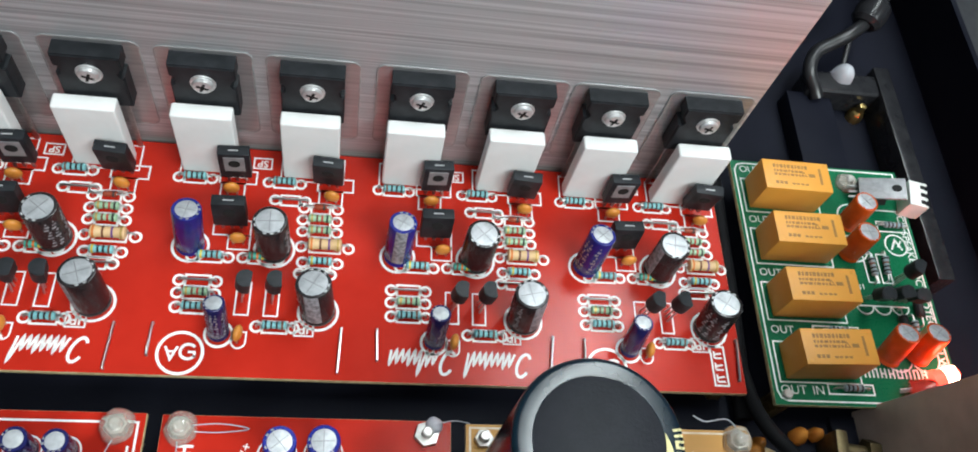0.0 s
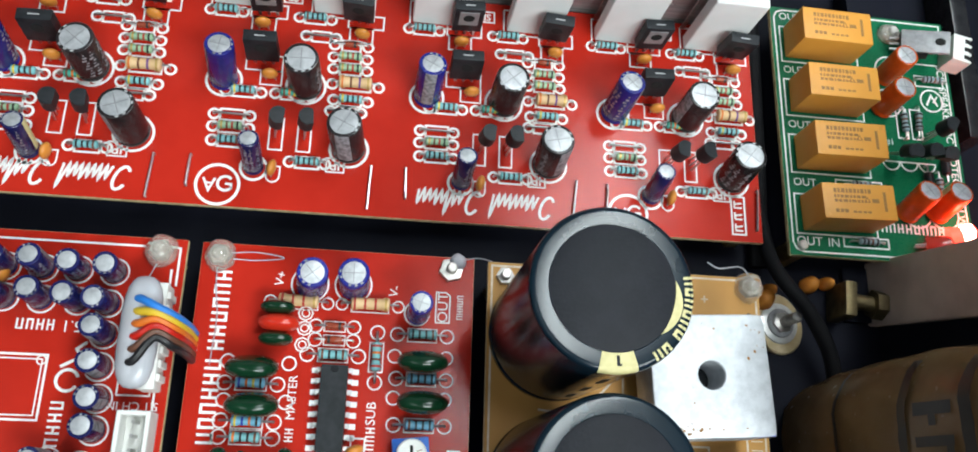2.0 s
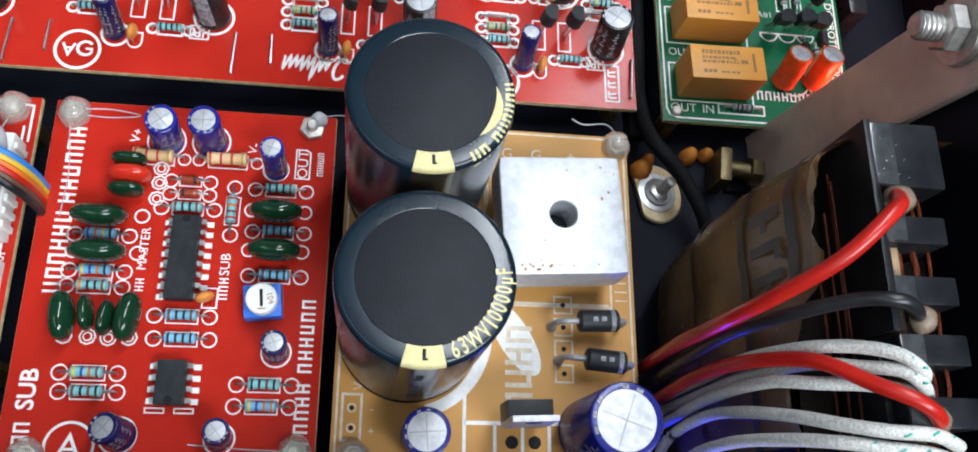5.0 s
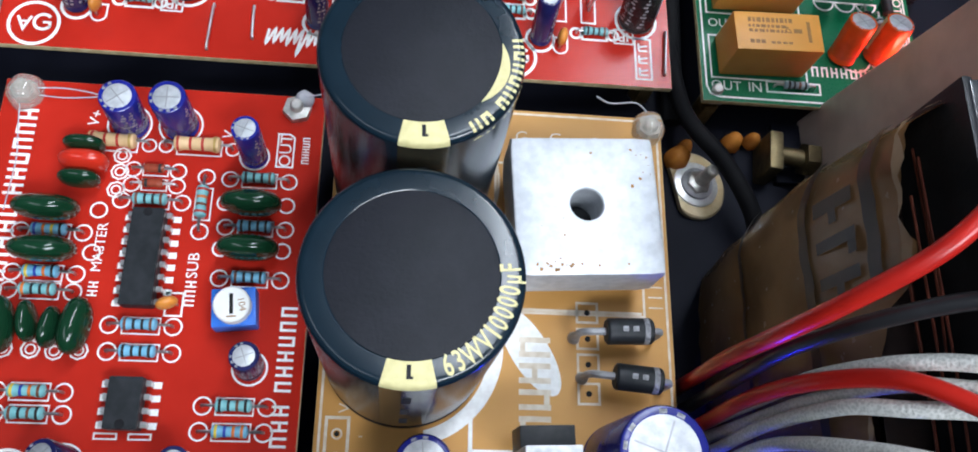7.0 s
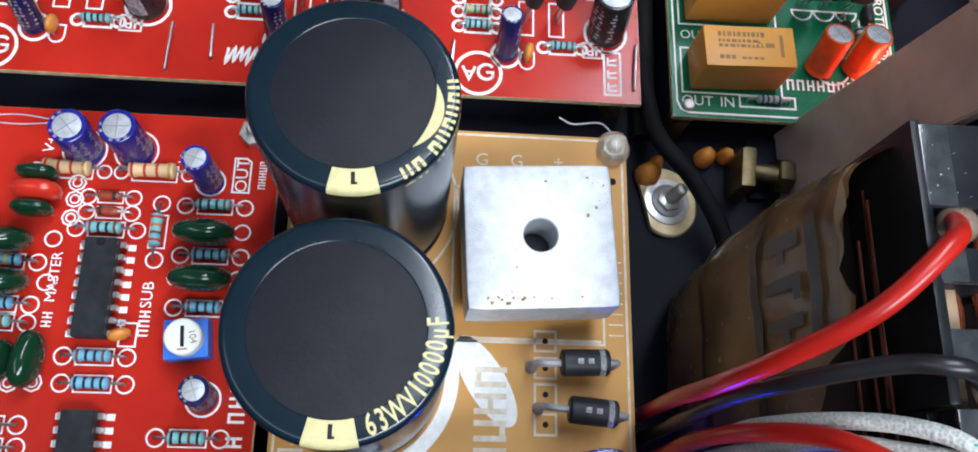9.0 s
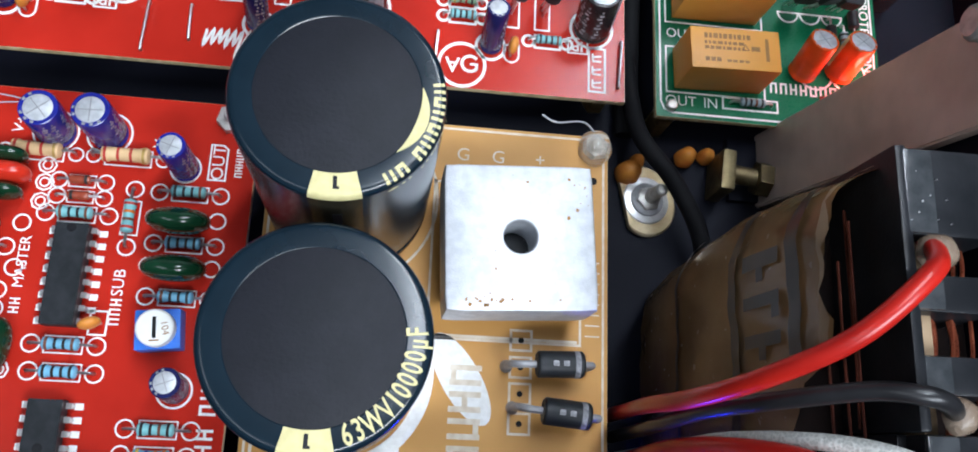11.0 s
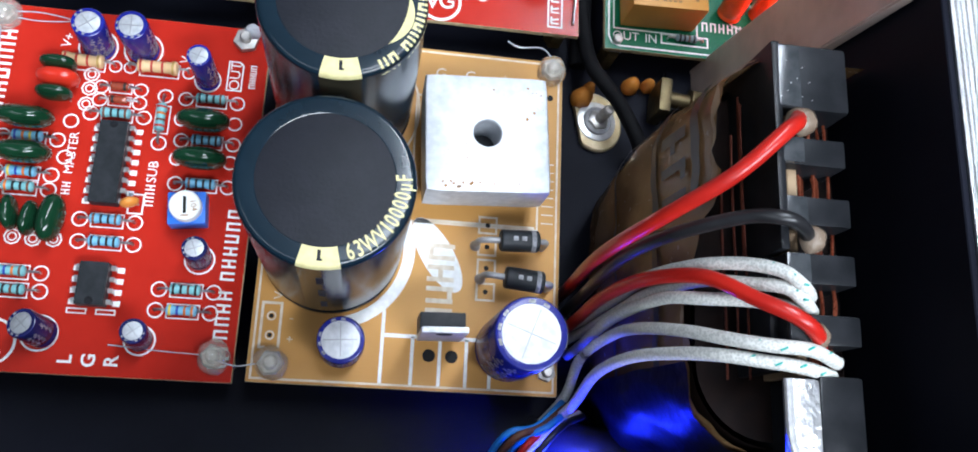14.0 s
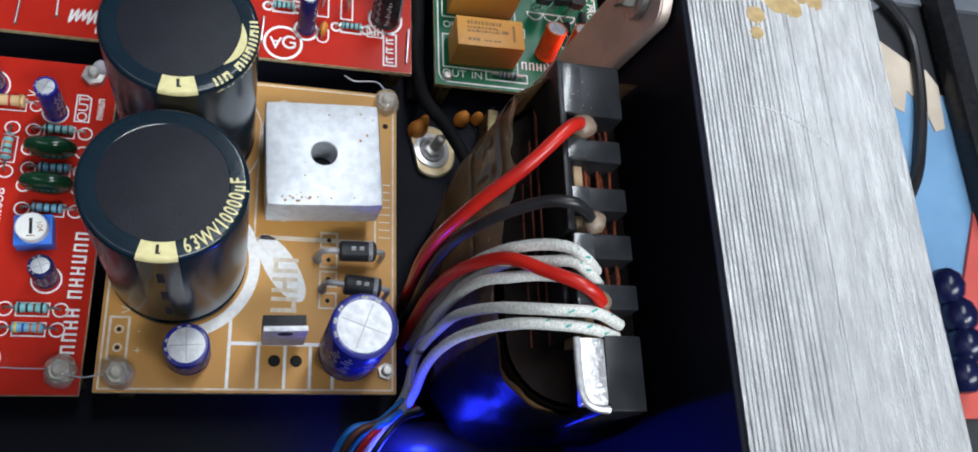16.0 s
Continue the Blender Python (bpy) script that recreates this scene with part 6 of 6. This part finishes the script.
for x, z, y0, y1 in ((124.6, 58.6, -44, 8), (123.2, 57.4, -40, 2), (121.4, 56.4, -44, -8), (124.9, 57.2, -22, 10)):
    part("copper_wire", tubed([(x + 0.5, y0, z - 1.2), (x, y0 * 0.7 + y1 * 0.3, z), (x - 0.3, y0 * 0.3 + y1 * 0.7, z + 0.2), (x + 0.4, y1, z - 1.0)], 0.24, seg=6), M_DARKCOPPER, tr)

# the winding, wrapped in varnished paper with dark printed bands round it
def wrap_line(inset=0.0):
    """The outline of the winding from above, from the rear round the near side to the front."""
    r = 14.0
    x0, y0, y1 = 116.8 + inset, -56.0 + inset, 15.6 - inset
    pts = [(148.0, y1), (x0 + r, y1)]
    pts += [(x0 + r + r * math.cos(radians(a)), y1 - r + r * math.sin(radians(a))) for a in range(100, 180, 10)]
    n = 22
    pts += [(x0, y1 - r + (y0 + r - y1 + r) * i / n) for i in range(n + 1)]
    pts += [(x0 + r + r * math.cos(radians(a)), y0 + r + r * math.sin(radians(a))) for a in range(190, 271, 10)]
    return [Vector((x, y, 0)) for x, y in pts + [(148.0, y0)]]


def wrap_sheet(bm, inset, low, high, first=0, last=None, rows=18, torn=0.0, wob=0.0, seed=0, drop=0.0):
    """A sheet round the winding between two heights, bulging at its middle."""
    rnd2 = random.Random(seed)
    line = wrap_line(inset)
    last = len(line) - 1 if last is None else last
    g = []
    for i in range(first, last + 1):
        d = (line[min(i + 1, len(line) - 1)] - line[max(i - 1, 0)]).normalized()
        out = Vector((d.y, -d.x, 0))
        if out.x > 0 and abs(out.y) < 0.3:
            out = -out
        out = -out if (line[i] + out - Vector((140, -18, 0))).length < (line[i] - Vector((140, -18, 0))).length else out
        top = high - drop * min(1.0, max(0.0, (i - 17) / 6)) + torn * (0.6 * math.sin(i * 0.9) + rnd2.uniform(-0.6, 0.6))
        col = []
        for j in range(rows + 1):
            z = low + (top - low) * j / rows
            k = 2.6 * (1 - ((z - 20) / 40) ** 2) + wob * (math.sin(i * 0.7 + z * 0.15) + 0.7 * math.sin(i * 1.9 - z * 0.3 + 2))
            p = line[i] + out * k
            col.append(bm.verts.new((p.x, p.y, z)))
        g.append(col)
    for p, q in zip(g, g[1:]):
        for j in range(rows):
            bm.faces.new((p[j], q[j], q[j + 1], p[j + 1]))
    return bm


b = wrap_sheet(bmesh.new(), 1.6, ZF, 50.0, rows=8)
part("winding", b, M_WINDING, tr, "dark varnished copper winding")
line = wrap_line(1.6)
b = bmesh.new()
b.faces.new([b.verts.new((p.x, p.y, 49.4)) for p in line])
part("winding_top", b, M_WINDING, tr)
b = wrap_sheet(bmesh.new(), 0.0, ZF, 63.6, rows=26, torn=1.5, wob=0.26, seed=4, drop=12.0)
bmesh.ops.solidify(b, geom=b.faces[:], thickness=0.3)
part("paper_wrap", b, M_PAPER, tr, "torn brown varnished paper wrap")
for first, last, z in ((3, 17, 63.4), (24, 31, 51.4)):
    part("torn_edge", wrap_sheet(bmesh.new(), -0.35, z - 0.7, z + 0.6, first, last, rows=3, torn=1.1, wob=0.3, seed=9), M_TANSTRIP, tr, "pale torn paper edge")
# glossy black sheet laid over the front end of the paper wrap
M_SHEETBLACK = mat("glossy_black_sheet", (0.006, 0.006, 0.008), (0.010, 0.010, 0.012), rough=0.36, spots=90, grain=260, bump=0.5, depth=0.0006, spec=0.2)
b = wrap_sheet(bmesh.new(), -0.9, ZF, 52.6, 31, rows=22, torn=1.0, wob=0.5, seed=14)
bmesh.ops.solidify(b, geom=b.faces[:], thickness=0.25)
part("black_film", b, M_SHEETBLACK, tr, "wrinkled glossy black sheet round the front end")
for z0, z1 in ((55.6, 58.6), (38.4, 41.0), (14.0, 15.4)):
    part("printed_band", wrap_sheet(bmesh.new(), -0.5, z0, z1, 5, 17 if z0 > 50 else 33, rows=2, wob=0.2, seed=1), M_PAPERDARK, tr, "dark printed band on the paper")
for k, i0 in enumerate((9, 12, 15)):
    b = wrap_sheet(bmesh.new(), -0.5, 43.2, 53.6, i0, i0 + 1, rows=3)
    part("printed_mark", b, M_PAPERDARK, tr, "dark print as plain bars")
    b = wrap_sheet(bmesh.new(), -0.5, 47.4 + (k % 2) * 4, 49.4 + (k % 2) * 4, i0 + 1, i0 + 2, rows=1)
    part("printed_mark", b, M_PAPERDARK, tr, "dark print as plain bars")


# leads from the transformer
def lead_wire(name, pts, r, material, label, dots=False, group="transformer leads"):
    e = thing(name, label, "wire", group)
    part("sleeve", tubed(pts, r, seg=12, steps=8), material, e)
    if dots:
        line = curve_points(pts, 8)
        rnd2 = random.Random(int(pts[0][1] * 7) + len(pts))
        for k in range(4, len(line) // 2, 5):
            c, d2 = line[k], (line[k + 1] - line[k]).normalized()
            off = Vector((0.1, rnd2.uniform(-0.5, 0.5), 1)).normalized() * r * 0.96
            part("tracer_thread", tubed([c + off - d2 * 0.6 + Vector((0, 0.3, 0)), c + off + d2 * 0.6 - Vector((0, 0.3, 0))], 0.24, seg=5), M_TEALDOT, e)
    return e


lead_wire("red_wire", [(132.6, 4.0, 64.0), (129.7, 0.1, 70.3), (125.0, -3.9, 74.8), (116.8, -11.5, 71.5), (109.1, -16.1, 61.6), (104.6, -18.2, 45.6), (104.8, -18.0, 26.3), (106.4, -18.0, 6.0), (107.4, -18.4, -14.6)], 1.45, M_REDWIRE, "thick red lead curving off the transformer")
at(glue_blob(2.9, 2.4, "tan hardened glue round a red lead", M_GLUETAN, seed=51), 132.2, 1.6, TZ - 1.4)
lead_wire("black_wire", [(134.0, -20.6, 65.0), (129.0, -19.3, 70.8), (125.0, -18.5, 72.4), (119.6, -17.9, 69.0), (111.6, -18.9, 59.4), (107.2, -19.8, 45.3), (106.6, -21.1, 27.0), (107.6, -22.0, 6.8), (108.5, -22.7, -14.6)], 1.3, M_BLACKWIRE, "thick black lead curving off the transformer")
at(glue_blob(2.5, 2.3, "tan hardened glue round a black lead", M_GLUETAN, seed=52), 132.8, -20.4, TZ - 1.0)
for pts in ([(133.6, -29.8, 64.0), (129.4, -29.4, 69.6), (125.9, -26.7, 68.9), (121.0, -24.7, 63.6), (115.4, -23.9, 55.5), (111.6, -23.8, 42.4), (111.6, -24.4, 26.1), (110.7, -25.6, 7.5), (110.0, -27.0, -14.8)],
            [(134.0, -32.4, 63.6), (129.7, -31.5, 68.6), (126.8, -29.4, 68.2), (122.8, -28.2, 63.8), (116.5, -26.8, 56.5), (112.0, -27.0, 42.4), (111.4, -27.6, 25.9), (110.9, -28.5, 7.3), (109.8, -29.4, -14.8)],
            [(134.6, -34.0, 63.4), (129.0, -32.4, 65.6), (122.5, -31.2, 64.0), (116.8, -30.5, 59.4), (112.6, -29.2, 51.2), (110.5, -29.2, 39.9), (109.2, -30.0, 25.2), (109.5, -31.6, 7.8), (110.2, -33.5, -14.8)]):
    lead_wire("white_braided_wire", pts, 1.2, M_BRAID, "white braided lead with teal tracer threads", True)
lead_wire("red_wire", [(134.8, -38.4, 64.0), (131.4, -36.8, 69.0), (127.4, -34.6, 70.4), (122.0, -31.6, 67.6), (115.6, -26.6, 59.8), (109.8, -24.9, 45.0), (107.4, -25.2, 27.0), (107.2, -26.8, 7.3), (107.4, -28.7, -14.6)], 1.4, M_REDWIRE, "thick red lead crossing the white braided leads")
at(glue_blob(2.2, 1.9, "amber glue round a red lead", M_GLUETAN, seed=53), 132.8, -37.0, TZ - 1.0)
lead_wire("white_braided_wire", [(137.3, -41.2, 65.0), (130.8, -39.7, 68.4), (123.7, -39.2, 67.7), (118.6, -37.8, 62.8), (114.4, -35.6, 54.0), (110.8, -33.6, 40.6), (110.0, -33.0, 24.9), (107.2, -36.6, 9.5), (106.4, -45.0, -3.0), (100.0, -54.0, -13.4)], 1.2, M_BRAID, "white braided lead with teal tracer threads", True)
lead_wire("white_braided_wire", [(136.8, -43.4, 64.0), (130.3, -42.4, 66.4), (123.8, -41.6, 65.5), (117.9, -40.5, 61.3), (113.1, -39.5, 51.9), (109.2, -39.2, 38.2), (107.2, -41.2, 21.7), (106.2, -47.4, 4.9), (101.0, -54.5, -11.4)], 1.2, M_BRAID, "white braided lead with teal tracer threads", True)

# ---- small hardware on the chassis floor between boards and transformer ----
M_OLDPLATE = mat("tarnished_pale_brass", (0.62, 0.52, 0.34), (0.40, 0.30, 0.16), rough=0.35, metal=0.6, spots=160, bump=0.3)


def terminal_foot(label):
    e = thing("mounting_stud", label, "bolt", "mounting studs")
    b = lathed([(0, 1.4), (7.4, 1.4), (7.8, 1.0), (7.8, 0)], seg=36)
    for v in b.verts:
        v.co.x, v.co.y = max(v.co.x, -5.6), v.co.y * 1.12
    part("plate", b, M_OLDPLATE, e, "tarnished pale brass plate")
    part("washer", lathed([(0, 1.9), (5.2, 2.0), (5.7, 1.8), (5.8, 1.4)], seg=32), M_BRIGHT, e, "dull silver washer")
    part("lock_washer", lathed([(0, 2.6), (3.9, 2.6), (4.1, 2.4), (4.1, 1.9)], seg=28), M_TAB, e)
    part("nut", lathed([(0, 4.0), (2.2, 4.0), (3.0, 3.6), (3.0, 1.8)], seg=6), M_STEEL, e)
    part("stud", lathed([(0, 10.5), (1.1, 10.5), (1.5, 10.0), (1.5, 4)], seg=16), M_STEEL, e)
    return e


spread(terminal_foot("brass plate with a nut on a threaded stud"), [(117.4, 32.4, ZF + 0.0, 12, 0, 8)])
for x, y, q in ((113.2, 39.0, 3.2), (127.4, 44.0, 2.6), (115.0, 41.5, 2.0), (132.4, 44.5, 2.0)):
    at(glue_blob(q, 5.0, "hardened amber resin on the mounting plate", M_RESIN, seed=int(x)), x, y, ZF + 1.2)
e = thing("mounting_stud", "horizontal brass bolt with two nuts", "bolt", "mounting studs")
part("bolt", lathed([(0, 0), (2.2, 0), (2.2, 18), (0, 18)], seg=16, axis="x", centre=(0, 0, 8)), M_OLDBRASS, e)
for u in (6, 11):
    part("nut", lathed([(2.1, u), (4.2, u + 0.2), (4.2, u + 3.4), (2.1, u + 3.6)], seg=6, axis="x", centre=(0, 0, 8)), M_OLDBRASS, e)
part("block", boxed(-3, 0.5, -5, 5, 0, 11, bevel=0.8), M_OLDBRASS, e)
at(e, 136, 38.6, ZF, -6)
lead_wire("black_tape", [(111, 75, -12), (112.5, 55, -10), (114, 44, -6), (121, 34, -5), (128, 22, -8), (131, 8, -14)], 2.1, M_TAPE, "black sleeved cable running between the boards", group="chassis cables")
lead_wire("black_tape", [(112.6, 128, -9), (112.8, 100, -11), (112.4, 70, -12), (112, 48, -14)], 2.6, M_TAPE, "black sleeved cable beside the red board", group="chassis cables")

# blue lit bundle at the front of the chassis
for k, (m, lab) in enumerate(((M_BLUEWIRE, "thin blue wire in a loose bundle"), (M_BROWNWIRE, "thin brown wire in a loose bundle"), (M_BLUEWIRE, "thin blue wire in a loose bundle"), (M_REDWIRE, "thin red wire in a loose bundle"), (M_BRAID, "thin white wire in a loose bundle"), (M_BLACKWIRE, "thin black wire in a loose bundle"))):
    lead_wire("thin_wire", [(106 + k, -46 - 0.6 * k, -2), (99 + k, -52, 1 + 2 * (k % 3)), (92 + 1.2 * k, -54 - k, 2 + (k % 2) * 3), (88 + 1.5 * k, -62 - k, -6), (86 + 2 * k, -76, -14)], 0.85, m, lab, group="front wire bundle")
for k, y in enumerate((-55, -66)):
    lead_wire("black_cable", [(100, y, -12), (118, y - 2, -4), (136, y - 3, -4), (147, y - 4, -8)], 5.5 - k, M_BLACKWIRE, "thick black sleeved cable on the chassis floor", group="chassis cables")
at(led(M_LEDBLUE, "lit blue indicator LED on the chassis front", 2.4, 7), 103, -72, 0, 0, -60)
glow_lamp("blue_led_light", (106, -63, 3), 0.09, (0.02, 0.03, 1.0), 0.003)
e = thing("chrome_rings", "chrome rings stacked on a black post", "fitting")
for k in range(4):
    part("ring", lathed([(7, k * 2.2), (8.4, k * 2.2 + 0.9), (7, k * 2.2 + 1.8)], seg=30, axis="x"), M_STEEL, e)
part("post", lathed([(0, -2), (6.9, -2), (6.9, 10), (0, 10)], seg=24, axis="x"), M_BLACKGLOSS, e)
at(e, 138, -72, 28)

# ---- rear corner of the chassis ----
solid("cable_channel", boxed(146, 162, 129, 162, ZF, ZF + 7, bevel=0.6), M_PAINT, "black painted metal channel on the chassis floor", "channel")
b = boxed(178, 184, 90, 172, ZF, ZF + 12, bevel=1.0)
solid("cable_channel", b, M_BLACKGLOSS, "black plastic channel along the chassis side", "channel")
solid("cable_channel", boxed(152, 184, 160, 169, ZF, ZF + 11, bevel=2.0, seg=3), M_BLACKGLOSS, "black plastic bar across the chassis corner", "channel")
lead_wire("black_wire", [(156, 159, ZF + 8), (154.6, 161.5, -7), (151.7, 165.7, -3), (153.6, 171, 0), (160, 174.4, 2), (166.7, 178, 4), (174, 185, 5), (184, 200, 14), (192, 224, 26), (193, 232, 28)], 2.3, M_BLACKWIRE, "black wire looping up to the rear panel", group="rear wires")
lead_wire("black_wire", [(165, 168, ZF + 12), (165.2, 172, -1), (166.6, 177, 2), (169, 181, 4), (175, 187, 6), (186, 203, 14), (195, 232, 26)], 0.9, M_BLACKWIRE, "thin black wire looping up to the rear panel", group="rear wires")
b = bmesh.new()
lathe(b, [(2.4, -5), (4.0, -5), (5.4, -3.4), (5.8, 0), (5.4, 3.4), (4.0, 5), (2.4, 5)], seg=26, axis="y")
at(solid("cable_grommet", b, M_BLACKGLOSS, "round black rubber grommet sleeved over the rear wire", "grommet"), 174.5, 186, 5.6, -35, 25)
at(glue_blob(3.8, 6.4, "milky hot glue blob on the rear wires", M_GLUEMILK, seed=61), 165.5, 167.0, ZF + 10)
e = thing("chassis_screw", "bright screw standing in the chassis floor", "screw")
part("head", lathed([(0, 4.4), (1.6, 4.2), (2.6, 3.0), (2.8, 1.2), (2.8, 0)], seg=8), M_BRASS, e)
part("tip", lathed([(0, 7.5), (1.2, 7.2), (1.5, 4.0)], seg=12), M_BRASS, e)
at(e, 173.6, 158.0, ZF)
b = bmesh.new()
lathe(b, [(0, 0), (32, 0), (34, 2), (34, 40), (0, 42)], seg=48, centre=(0, 0, 0))
at(solid("felt_drum", b, M_GREYCLOTH, "round grey felt-covered drum beyond the chassis", "drum"), 247, 158, -55)
